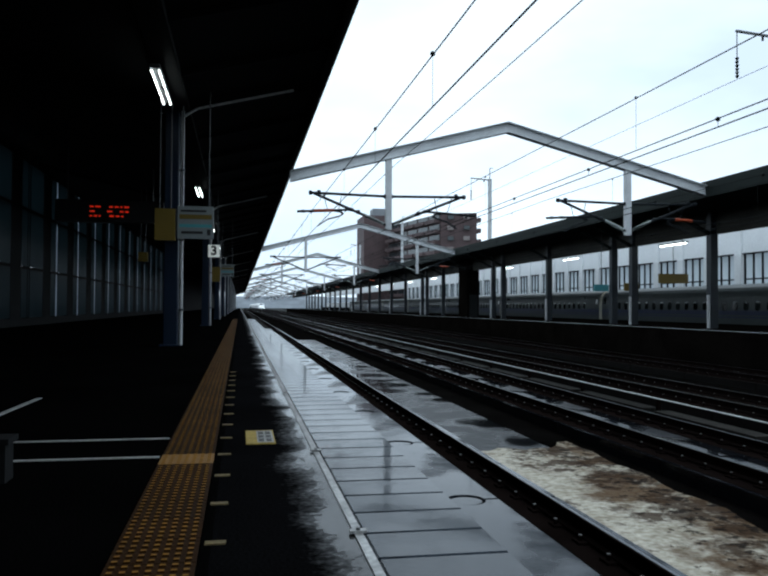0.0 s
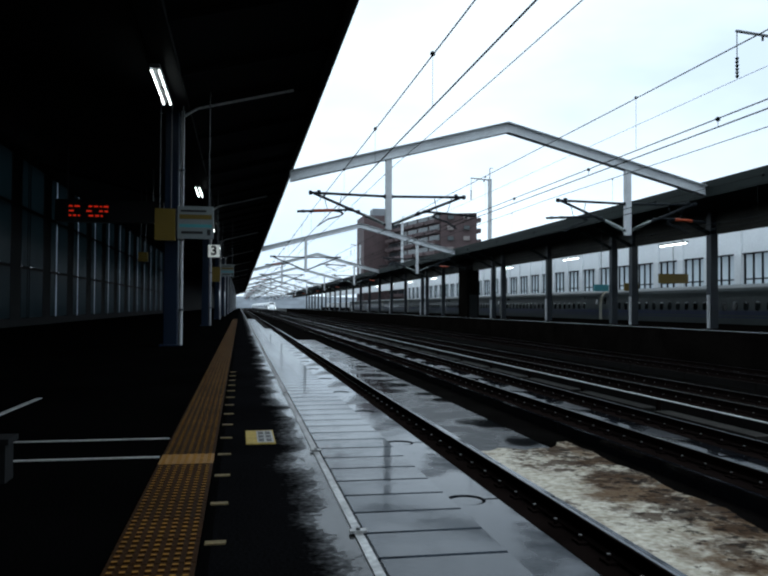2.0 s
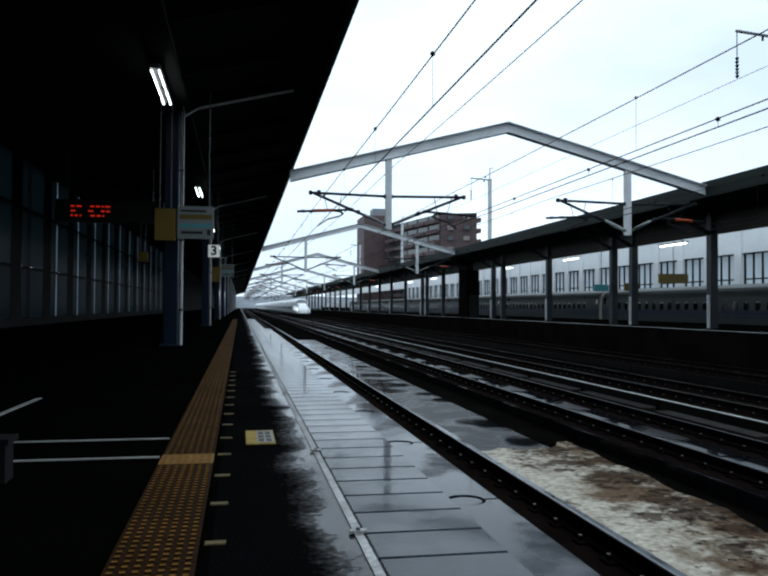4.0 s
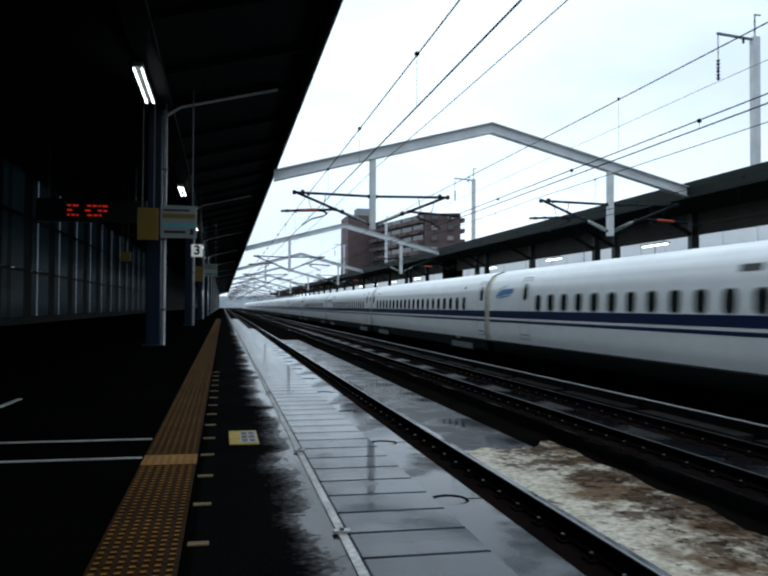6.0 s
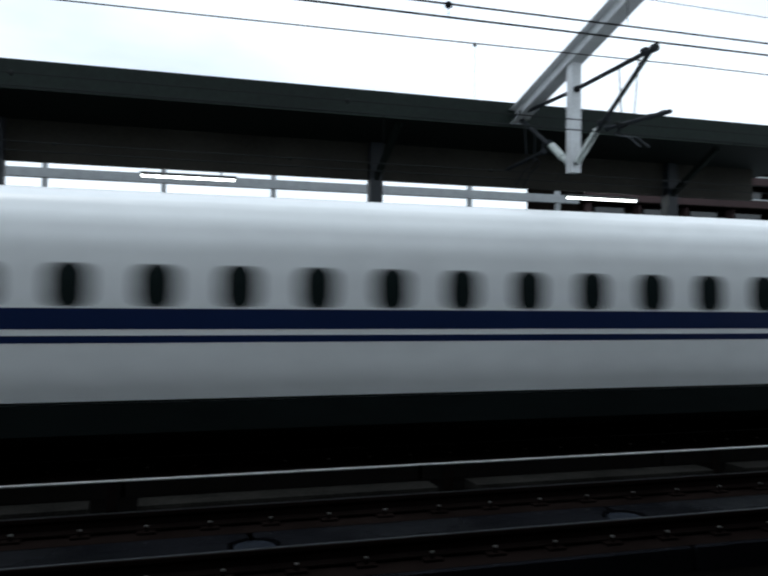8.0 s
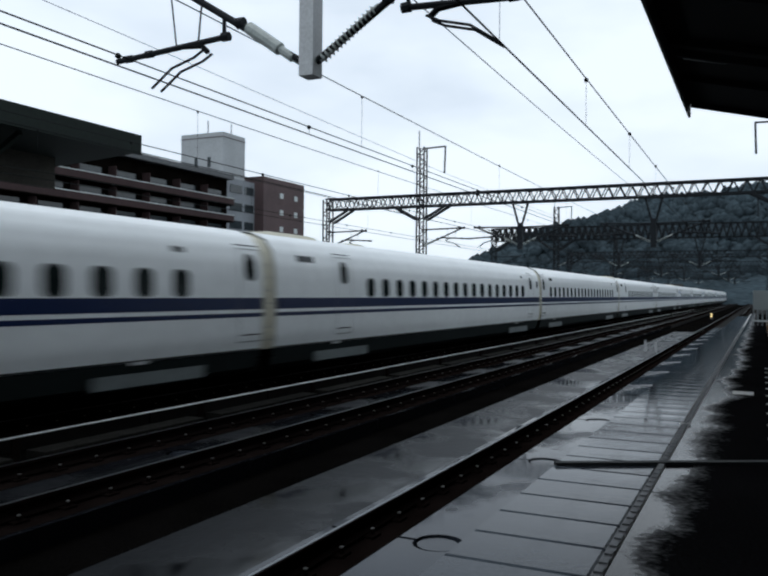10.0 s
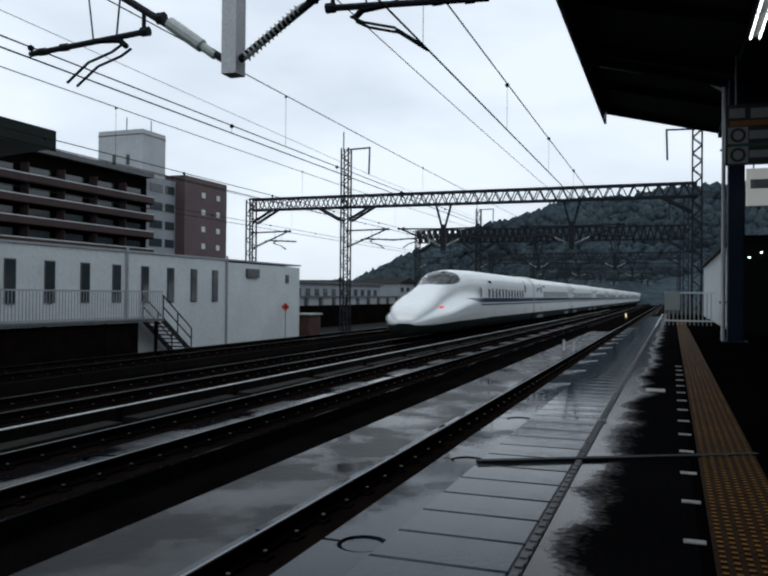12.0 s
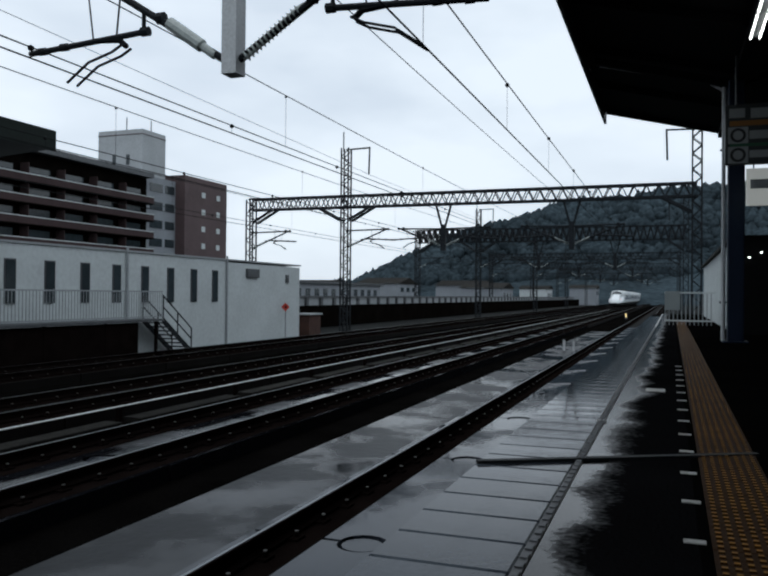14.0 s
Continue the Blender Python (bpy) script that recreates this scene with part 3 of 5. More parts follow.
def near_roof():
    prof = [(1.84, 6.54), (1.84, 6.38), (-1.4, 5.56), (-9.4, 7.4), (-9.4, 7.56), (-1.4, 5.74)]
    bm = bmesh.new()
    prism(bm, prof, R_END, 330)
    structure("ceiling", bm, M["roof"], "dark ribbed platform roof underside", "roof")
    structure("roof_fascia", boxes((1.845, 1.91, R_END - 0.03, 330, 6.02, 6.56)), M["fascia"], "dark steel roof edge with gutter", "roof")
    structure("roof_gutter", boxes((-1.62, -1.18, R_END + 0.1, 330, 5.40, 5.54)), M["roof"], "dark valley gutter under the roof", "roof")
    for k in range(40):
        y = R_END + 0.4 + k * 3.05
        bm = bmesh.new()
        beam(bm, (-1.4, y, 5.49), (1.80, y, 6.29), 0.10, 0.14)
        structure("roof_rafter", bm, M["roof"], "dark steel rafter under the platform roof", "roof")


near_roof()


def roof_column():
    c = thing("roof_column", "blue-grey painted steel column under the platform roof", "column", "platform roof columns")
    bm = bmesh.new()
    box(bm, -1.72, -1.40, -0.16, 0.16, 0.0, 5.42)
    bmesh.ops.bevel(bm, geom=bm.edges[:], offset=0.02, segments=1, affect="EDGES")
    part("post", bm, M["pillar"], c)
    part("base_plate", boxes((-1.80, -1.32, -0.24, 0.24, 0.0, 0.03)), M["pillar"], c)
    bm = bmesh.new()
    tube(bm, (-1.33, -0.1, 0.02), (-1.33, -0.1, 5.42), 0.042, 10)
    part("drain_pipe", bm, M["pipe"], c, "white drain pipe")
    for z in (0.8, 2.4, 4.0):
        part("pipe_clip", boxes((-1.42, -1.26, -0.165, -0.155, z, z + 0.05)), M["dark_steel"], c)
    for end in ((1.3, 6.10), (-8.8, 7.15)):
        bm = bmesh.new()
        beam(bm, (-1.55, 0, 5.35), (end[0], 0, end[1]), 0.14, 0.16)
        part("roof_arm", bm, M["roof"], c, "dark bracket arm")
    bm = bmesh.new()
    for a, b in (((-1.33, -0.12, 5.26), (-1.0, -0.12, 5.48)), ((-1.0, -0.12, 5.48), (1.2, -0.12, 6.02))):
        tube(bm, a, b, 0.032, 8)
    part("drain_branch", bm, M["pipe"], c, "thin white drain branch")
    return c


first_column = roof_column()
first_column.matrix_basis = pose(0.33, -17.8, 0)
for k in range(2, 17):
    copy_thing(first_column, pose(0, -17.8 + k * 18.25, 0))


def tube_lamp():
    lamp = thing("fluorescent_lamp", "twin-tube fluorescent lamp hung under the platform roof", "lamp", "platform lamps")
    part("housing", boxes((-1.66, -1.48, -1.3, 1.3, 5.26, 5.34)), M["dark_steel"], lamp)
    for x in (-1.64, -1.50):
        for y in (-0.66, 0.66):
            bm = bmesh.new()
            tube(bm, (x, y - 0.58, 5.23), (x, y + 0.58, 5.23), 0.013, 8)
            part("tube", bm, M["tube"], lamp, "glowing white tube")
    for y in (-1.0, 1.0):
        bm = bmesh.new()
        tube(bm, (-1.57, y, 5.34), (-1.57, y, 5.42), 0.012, 6)
        part("hanger_rod", bm, M["dark_steel"], lamp)
    return lamp


first_lamp = tube_lamp()
first_lamp.matrix_basis = pose(0.3, -13.1, 0)
for k in (1, 2, 3, 4, 5, 6, 7):
    copy_thing(first_lamp, pose(0, -13.1 + k * 14.6, 0))

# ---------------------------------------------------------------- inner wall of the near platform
# The stretch up to y 24 is unseen, added to keep daylight out.
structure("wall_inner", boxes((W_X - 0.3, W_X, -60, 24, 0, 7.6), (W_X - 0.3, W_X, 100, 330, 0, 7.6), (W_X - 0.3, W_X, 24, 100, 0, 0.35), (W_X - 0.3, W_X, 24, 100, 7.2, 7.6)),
          M["roof"], "dark inner wall of the platform hall, its unseen stretch shutting daylight out", "wall")


def wall_bay(y, lit):
    bay = thing("window_bay", "dim frosted window bay with dark frames in the platform wall", "window", "wall window bays", "structure")
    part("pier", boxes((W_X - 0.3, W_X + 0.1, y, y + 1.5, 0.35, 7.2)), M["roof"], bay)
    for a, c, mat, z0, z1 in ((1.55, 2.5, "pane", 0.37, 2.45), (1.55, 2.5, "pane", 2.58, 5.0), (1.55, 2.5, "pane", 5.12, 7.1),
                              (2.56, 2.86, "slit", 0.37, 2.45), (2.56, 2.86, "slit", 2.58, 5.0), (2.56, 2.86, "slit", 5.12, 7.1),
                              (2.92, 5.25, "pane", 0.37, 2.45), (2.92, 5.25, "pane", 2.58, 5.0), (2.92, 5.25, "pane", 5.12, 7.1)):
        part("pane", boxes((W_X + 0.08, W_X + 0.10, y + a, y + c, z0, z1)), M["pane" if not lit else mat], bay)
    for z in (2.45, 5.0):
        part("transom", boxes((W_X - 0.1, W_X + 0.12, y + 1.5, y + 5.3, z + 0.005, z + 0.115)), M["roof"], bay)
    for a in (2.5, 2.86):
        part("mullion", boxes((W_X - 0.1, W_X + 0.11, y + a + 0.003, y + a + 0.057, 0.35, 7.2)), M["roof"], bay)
    return bay


for k in range(14):
    wall_bay(23.3 + k * 5.3, k > 2)

# ---------------------------------------------------------------- signs on the near platform
def plate(name, label, category, x0, x1, y, z0, z1, face, extra=()):
    """A hanging sign seen along the platform, with coloured fields on its face towards smaller y."""
    s = thing(name, label, category)
    part("panel", boxes((x0, x1, y, y + 0.12, z0, z1)), M[face], s)
    for i, (a, c, d, e, mat) in enumerate(extra):
        part("field", boxes((x0 + a * (x1 - x0), x0 + c * (x1 - x0), y - 0.008, y - 0.003, z0 + d * (z1 - z0), z0 + e * (z1 - z0))), M[mat], s)
    for x in (x0 + 0.1, x1 - 0.1):
        bm = bmesh.new()
        tube(bm, (x, y + 0.06, z1), (x, y + 0.06, roof_under(x)), 0.015, 6)
        part("hanger_rod", bm, M["dark_steel"], s)
    return s


BARS = ((0.05, 0.95, 0.60, 0.74, "sign_yellow"), (0.08, 0.80, 0.82, 0.88, "board_black"), (0.05, 0.95, 0.34, 0.44, "sign_teal"), (0.1, 0.7, 0.14, 0.22, "board_black"), (0.82, 0.92, 0.10, 0.28, "board_black"))
plate("direction_sign", "white hanging direction sign with yellow and teal bars", "sign", -1.38, -0.60, 18.0, 2.42, 3.14, "sign_white", BARS)
plate("hanging_sign", "plain yellow hanging sign beside a column", "sign", -1.86, -1.42, 17.9, 2.36, 3.06, "sign_yellow")
plate("direction_sign", "white hanging direction sign farther down the platform", "sign", -1.10, -0.35, 46.0, 2.6, 3.3, "sign_white", BARS)
plate("hanging_sign", "plain yellow hanging sign down the platform", "sign", -1.75, -1.12, 46.0, 2.3, 3.15, "sign_yellow")
plate("hanging_sign", "small dim yellow sign deep in the platform hall", "sign", -4.3, -3.9, 35.0, 2.8, 3.2, "sign_yellow")


def number_sign():
    s = thing("platform_number_sign", "square white sign with black number three", "sign")
    x0, x1, y, z0, z1 = -1.30, -0.84, 33.0, 2.92, 3.42
    part("panel", boxes((x0, x1, y, y + 0.12, z0, z1)), M["sign_lit"], s)
    t = bpy.data.curves.new("numeral", "FONT")
    t.body, t.size, t.extrude, t.align_x, t.align_y = "3", 0.52, 0.004, "CENTER", "CENTER"
    t.offset = 0.018
    tmp = bpy.data.objects.new("tmp", t)
    me = bpy.data.meshes.new_from_object(tmp)
    bpy.data.objects.remove(tmp)
    me.materials.clear()
    me.materials.append(M["board_black"])
    ob = part("numeral", me, None, s, "black numeral")
    ob.matrix_basis = pose((x0 + x1) / 2, y - 0.01, (z0 + z1) / 2, 90, 0, 0)
    for x in (x0 + 0.08, x1 - 0.08):
        bm = bmesh.new()
        tube(bm, (x, y + 0.06, z1), (x, y + 0.06, roof_under(x)), 0.015, 6)
        part("hanger_rod", bm, M["dark_steel"], s)


number_sign()


def led_board():
    s = thing("departure_board", "black hanging departure board with glowing red characters", "display board")
    y = 30.0
    part("case", boxes((-6.6, -2.8, y, y + 0.4, 3.95, 4.75)), M["board_black"], s)
    rng = random.Random(4)
    bm = bmesh.new()
    for row in range(3):
        x = -0.75
        while x < 0.7:
            w = rng.uniform(0.05, 0.2)
            if rng.random() < 0.6:
                z = 4.14 + row * 0.17
                box(bm, x, x + w, y - 0.02, y - 0.01, z, z + 0.06)
            x += w + 0.06
    text = tagged(part("character_row", bm, M["red_led"], s, "glowing red characters"), kind="stuff")
    for x in (-6.2, -3.2):
        bm = bmesh.new()
        tube(bm, (x, y + 0.2, 4.75), (x, y + 0.2, roof_under(x)), 0.03, 6)
        part("hanger_rod", bm, M["dark_steel"], s)
    return text


led_text = led_board()


def view_sign():
    """The hanging platform sign towards the platform's end; its face looks to larger y."""
    s = thing("platform_sign", "dark hanging platform sign with number rings and text bars", "sign")
    y = -16.6
    part("panel", boxes((-3.0, -0.95, y - 0.15, y, 3.50, 4.66)), M["board_dim"], s)
    for a, c, d, e, mat in ((-1.30, -1.02, 4.40, 4.58, "sign_grey"), (-2.0, -1.40, 4.38, 4.57, "sign_grey"), (-2.6, -1.03, 4.24, 4.34, "sign_rust"), (-2.0, -1.38, 3.98, 4.14, "sign_grey"),
                            (-2.0, -1.38, 3.62, 3.76, "sign_grey"), (-2.6, -1.03, 3.84, 3.90, "sign_green")):
        part("text_bar", boxes((a, c, y + 0.003, y + 0.008, d, e)), M[mat], s)
    for z in (4.06, 3.68):
        bm = bmesh.new()
        bmesh.ops.create_circle(bm, segments=20, radius=0.14)
        inner = bmesh.ops.create_circle(bm, segments=20, radius=0.09)
        bm.verts.ensure_lookup_table()
        for i in range(20):
            bm.faces.new((bm.verts[i], bm.verts[(i + 1) % 20], bm.verts[20 + (i + 1) % 20], bm.verts[20 + i]))
        part("icon_plate", boxes((-1.36, -1.0, y + 0.002, y + 0.005, z - 0.16, z + 0.16)), M["sign_grey"], s)
        part("number_ring", bm, M["board_black"], s).matrix_basis = pose(-1.18, y + 0.009, z, -90, 0, 0)
    w = thing("white_notice", "white hanging notice board under the platform sign", "sign")
    part("panel", boxes((-2.3, -1.33, y - 0.1, y, 2.70, 3.41)), M["sign_lit"], w)
    part("text_bar", boxes((-2.2, -1.40, y + 0.003, y + 0.008, 3.02, 3.20)), M["sky_blue_trim"], w)
    for x in (-2.2, -1.46):
        bm = bmesh.new()
        tube(bm, (x, y - 0.05, 3.41), (x, y - 0.05, 3.51), 0.012, 6)
        part("hanger_rod", bm, M["dark_steel"], w)
    for x in (-2.8, -1.15):
        bm = bmesh.new()
        tube(bm, (x, y - 0.07, 4.66), (x, y - 0.07, roof_under(x)), 0.025, 6)
        part("hanger_rod", bm, M["dark_steel"], s)


view_sign()

# ---------------------------------------------------------------- platform markings and end fence
for k in range(14):
    for sgn in (1, -1):
        tagged(part("edge_mark", boxes((-0.125, -0.045, sgn * (3.14 + 0.05 * (sgn < 0) + k * 0.617) - 0.022, sgn * (3.14 + 0.05 * (sgn < 0) + k * 0.617) + 0.022, 0.0, 0.005)), M["white_line" if sgn < 0 else "mark_yellow"]),
               "small pale mark painted beside the tactile strip", "floor marking", "edge marks")
lab = thing("boarding_mark", "yellow and white boarding position plate on the platform", "floor sign")
part("yellow_field", boxes((0.05, 0.245, 5.32, 5.88, 0.0, 0.006)), M["plate_yellow"], lab)
part("white_field", boxes((0.125, 0.235, 5.36, 5.84, 0.006, 0.009)), M["white_line"], lab)
for r in range(3):
    for c in range(2):
        part("text_bar", boxes((0.135 + c * 0.05, 0.172 + c * 0.05, 5.40 + r * 0.15, 5.49 + r * 0.15, 0.009, 0.012)), M["board_black"], lab)
for y in (4.96, 5.64):
    tagged(part("queue_line", boxes((-2.45, -0.47, y - 0.02, y + 0.02, 0.0, 0.005)), M["white_line"]), "thin white queue line painted on the platform", "floor marking", "queue lines")
bm = bmesh.new()
beam(bm, (-1.97, 6.95, 0.003), (-1.93, 8.25, 0.003), 0.05, 0.006)
tagged(part("queue_line", bm, M["white_line"]), "short white queue line painted on the platform", "floor marking", "queue lines")
bm = bmesh.new()
beam(bm, (1.0, -4.25, 0.007), (-0.47, -5.07, 0.007), 0.05, 0.02)
tagged(part("joint_cover", bm, M["fascia"]), "dark expansion joint strip running askew across the platform edge", "joint cover")
bin_ = thing("floor_stand", "low dark stand on the platform floor", "stand")
part("post", boxes((-1.32, -1.18, 4.35, 4.5, 0.0, 0.20)), M["roof"], bin_)
part("cap", boxes((-1.34, -1.16, 4.33, 4.52, 0.20, 0.23)), M["roof"], bin_)

tagged(part("floor_plate", boxes((0.06, 0.24, -8.35, -8.10, 0.0, 0.006)), M["white_line"]), "white painted plate on the wet platform", "floor marking")
chain = tagged(new("edge_drain_grille"), "narrow slotted drain along the platform edge", "drain")
bm = bmesh.new()
for k in range(240):
    box(bm, 0.466, 0.494, -1.2 - k * 0.1, -1.145 - k * 0.1, 0.006, 0.013)
tagged(part("slot_bar", bm, M["dark_steel"], chain), kind="stuff")
part("slot_bed", boxes((0.463, 0.497, -26.0, -1.1, 0.0062, 0.0085)), M["board_black"], chain)
for y in (3.18, 5.0, 8.4, -6.0):
    c = thing("edge_clamp", "small steel clamp on the platform edge strip", "clamp", "edge clamps")
    part("plate", boxes((0.445, 0.515, y - 0.02, y + 0.02, 0.0065, 0.016)), M["joint_steel"], c)
    part("bolt", boxes((0.472, 0.488, y - 0.008, y + 0.008, 0.016, 0.023)), M["dark_steel"], c)

shed = thing("platform_shed", "white corrugated shed at the platform end", "shed")
part("wall", boxes((-4.5, -1.5, -42.0, -21.8, 0.0, 2.4)), M["wall_white"], shed)
for k in range(40):
    part("rib", boxes((-1.498, -1.46, -41.8 + k * 0.5, -41.62 + k * 0.5, 0.02, 2.38)), M["wall_white"], shed)
# Dark sheet standing for the roof's shade on the white end.
part("end_wall", boxes((-4.5, -1.5, -21.797, -21.74, 0.0, 2.4)), M["roof"], shed, "dark sheet for the roof shade on the shed end")
for lx, lz in ((-1.67, 1.83), (-1.82, 1.94), (-2.09, 2.06)):
    part("end_lamp", boxes((lx - 0.02, lx + 0.02, -21.737, -21.70, lz - 0.012, lz + 0.012)), M["tube"], shed, "small glowing lamp")
part("shed_roof", boxes((-4.6, -1.36, -42.1, -21.7, 2.403, 2.5)), M["roof"], shed)


def end_fence():
    f = thing("platform_end_fence", "white steel fence across the platform end", "fence")
    part("sign_panel", boxes((-0.25, 0.22, -27.955, -27.92, 0.5, 1.12)), M["sign_white"], f)
    for k in range(12):
        x = 0.22 - k * 0.13
        part("bar", boxes((x - 0.015, x + 0.015, -28.04, -28.0, 0.0, 1.08)), M["sky_blue_trim"], f)
    for z in (0.12, 1.05):
        part("cross_rail", boxes((-1.35, 0.24, -28.0, -27.96, z, z + 0.05)), M["wall_white"], f)


end_fence()
for x in (4.35, 4.8):
    p = thing("marker_post", "short white marker post beside the track", "post", "marker posts")
    part("post", boxes((x - 0.05, x + 0.05, -38.05, -37.95, BED_Z, BED_Z + 0.52)), M["pipe"], p)
    part("cap", boxes((x - 0.06, x + 0.06, -38.06, -37.94, BED_Z + 0.52, BED_Z + 0.56)), M["dark_steel"], p)

dw = thing("dwarf_signal", "small dark trackside signal with two amber lights", "signal")
part("body", boxes((4.95, 5.25, -97.15, -96.95, BED_Z, -0.95)), M["dark_steel"], dw)
for z in (-1.12, -1.36):
    part("signal_light", boxes((5.02, 5.18, -96.947, -96.92, z - 0.06, z + 0.06)), M["amber"], dw, "glowing amber light")

# ---------------------------------------------------------------- overhead line
GANTRY_Y = (-9.2, 29.5, 68.0, 107.0, 146.0, 185.0, 224.0, 263.0, 302.0, 341.0, 380.0, 419.0)


def lathe(a, b, radii, sides=10):
    """A turned piece along a-b through rings of (share of length, radius)."""
    bm = bmesh.new()
    d = (b - a).normalized()
    s = d.orthogonal().normalized()
    u = d.cross(s)
    rings = [[bm.verts.new(a.lerp(b, t) + (s * math.cos(k) + u * math.sin(k)) * r) for k in (2 * math.pi * i / sides for i in range(sides))] for t, r in radii]
    for p, q in zip(rings, rings[1:]):
        for i in range(sides):
            bm.faces.new((p[i], p[(i + 1) % sides], q[(i + 1) % sides], q[i]))
    bm.faces.new(rings[0][::-1])
    bm.faces.new(rings[-1])
    return bm


def cantilever(owner, px, y, side, z=3.85, rise=1.14, sleeve=False):
    """Arms from a drop post towards one track: a level tube, a slanting insulator arm and a registration arm."""
    reach = 2.9 * side
    bm = bmesh.new()
    tube(bm, (px, y, z + 0.14 + rise), (px + reach * 1.04, y, z + 0.2 + rise), 0.05, 8)
    tube(bm, (px + 0.1 * side, y, z + 0.2), (px + reach, y, z + 0.2 + rise), 0.052, 8)
    tube(bm, (px + reach * 0.48, y, z + 0.74), (px + reach * 1.2, y, z + 0.62), 0.045, 8)
    tube(bm, (px + reach * 0.62, y, z + 0.16 + rise), (px + reach * 0.66, y, z + 0.74), 0.014, 6)
    tube(bm, (px + reach * 0.86, y, z + 0.16 + rise), (px + reach * 0.8, y, z + 0.7), 0.012, 6)
    tube(bm, (px + reach * 0.5, y, z + 0.2 + rise * 0.5), (px + reach * 0.5, y, z + 0.735), 0.03, 6)
    for u, v, r in ((1.03, 0.2 + rise, 0.085), (0.92, 0.24 + rise, 0.07), (0.04, 0.14 + rise, 0.08), (0.40, 0.2 + rise * 0.4, 0.085), (0.49, 0.74, 0.07), (0.98, 0.66, 0.06), (1.12, 0.635, 0.06)):
        tube(bm, (px + reach * (u - 0.02), y, z + v), (px + reach * (u + 0.02), y, z + v), r, 8)
    hook = [(0.80, 0.70), (0.64, 0.66), (0.60, 0.56), (0.66, 0.47), (0.80, 0.36), (0.93, 0.10)]
    for dy in (-0.10, 0.10):
        for (ua, va), (ub, vb) in zip(hook, hook[1:]):
            thick = ub < 0.67 and vb > 0.5
            tube(bm, (px + reach * ua, y + (0 if thick else dy), z + va), (px + reach * ub, y + (0 if thick else dy), z + vb), 0.042 if thick else 0.02, 6)
    part("cantilever", bm, M["truss"], owner, "dark steel bracket arms")
    a, b = Vector((px + 0.16 * side, y, z + 0.21)), Vector((px + reach * 0.36, y, z + 0.2 + rise * 0.36))
    radii = [(0.0, 0.035)] + [q for i in range(14) for q in ((0.04 + i * 0.065, 0.042), (0.05 + i * 0.065, 0.082), (0.075 + i * 0.065, 0.045))] + [(1.0, 0.035)]
    if sleeve:
        radii = [(0.0, 0.035), (0.12, 0.04), (0.14, 0.062), (0.36, 0.062), (0.38, 0.092), (0.97, 0.092), (1.0, 0.04)]
    bm = lathe(a, b, radii)
    part("insulator", bm, M["insulator"], owner, "ribbed pale insulator")


def ibeam(a, b, w, h, t=0.04):
    """An I-section girder from a to b, its web upright in the x-z plane."""
    bm = bmesh.new()
    a, b = Vector(a), Vector(b)
    up = Vector((0, 0, 1))
    sec = [(-w, -h), (w, -h), (w, -h + t), (t / 2, -h + t), (t / 2, h - t), (w, h - t), (w, h), (-w, h), (-w, h - t), (-t / 2, h - t), (-t / 2, -h + t), (-w, -h + t)]
    r = [[bm.verts.new(p + Vector((0, u / 2, 0)) + up * (v / 2)) for u, v in sec] for p in (a, b)]
    for i in range(12):
        j = (i + 1) % 12
        bm.faces.new((r[0][i], r[0][j], r[1][j], r[1][i]))
    bm.faces.new(r[0][::-1])
    bm.faces.new(r[1])
    return bm


def gantry(y):
    g = thing("catenary_gantry", "pale grey steel catenary gantry with gabled beam over the tracks", "catenary gantry", "gabled gantries")
    part("beam", ibeam((1.80, y, 5.782), (10.3, y, 8.0), 0.36, 0.42), M["gantry"], g)
    part("beam", ibeam((10.3, y, 8.0), (19.0, y, 5.73), 0.36, 0.42), M["gantry"], g)
    for px in (5.55, 15.4 if y > 0 else 15.9):
        top = 7.82 - abs(px - 10.3) * 0.2615
        part("drop_post", boxes((px - 0.11, px + 0.11, y - 0.125, y + 0.125, 3.85, top)), M["gantry"], g)
        cantilever(g, px, y, -1, rise=1.75 if y < 0 else 1.14)
        cantilever(g, px, y, 1, rise=1.75 if y < 0 else 1.14, sleeve=y < 0)
        if y > 0:
            side = -1 if px < 10 else 1
            bm = bmesh.new()
            tube(bm, (px + side * 2.9 * 0.72, y - 0.02, 4.55), (px + side * 2.9 * 0.98, y - 0.02, 4.51), 0.062, 8)
            part("orange_sleeve", bm, M["orange_sleeve"], g, "orange insulating sleeve")
    for px in (19.2,):
        part("leg", boxes((px - 0.15, px + 0.15, y - 0.15, y + 0.15, 5.6 if px > 10 else 5.8, 5.95)), M["dark_steel"], g)
    return g


for y in GANTRY_Y:
    gantry(y)


def wire(name, label, x, heights, r=0.012):
    """A wire along the tracks through (y, z) points."""
    bm = bmesh.new()
    for (ya, za), (yb, zb) in zip(heights, heights[1:]):
        tube(bm, (x, ya, za), (x, yb, zb), r, 5)
    return tagged(part(name, bm, M["wire"]), label, "wire", "overhead wires")


SUPPORTS = [-320, -281, -242, -203, -164, -125, -86, -48, *GANTRY_Y, 458]


def sagging(z, sag):
    pts = []
    for a, b in zip(SUPPORTS, SUPPORTS[1:]):
        for i in range(8):
            u = i / 8
            pts.append((a + (b - a) * u, z - sag * 4 * u * (1 - u)))
    return pts + [(SUPPORTS[-1], z)]


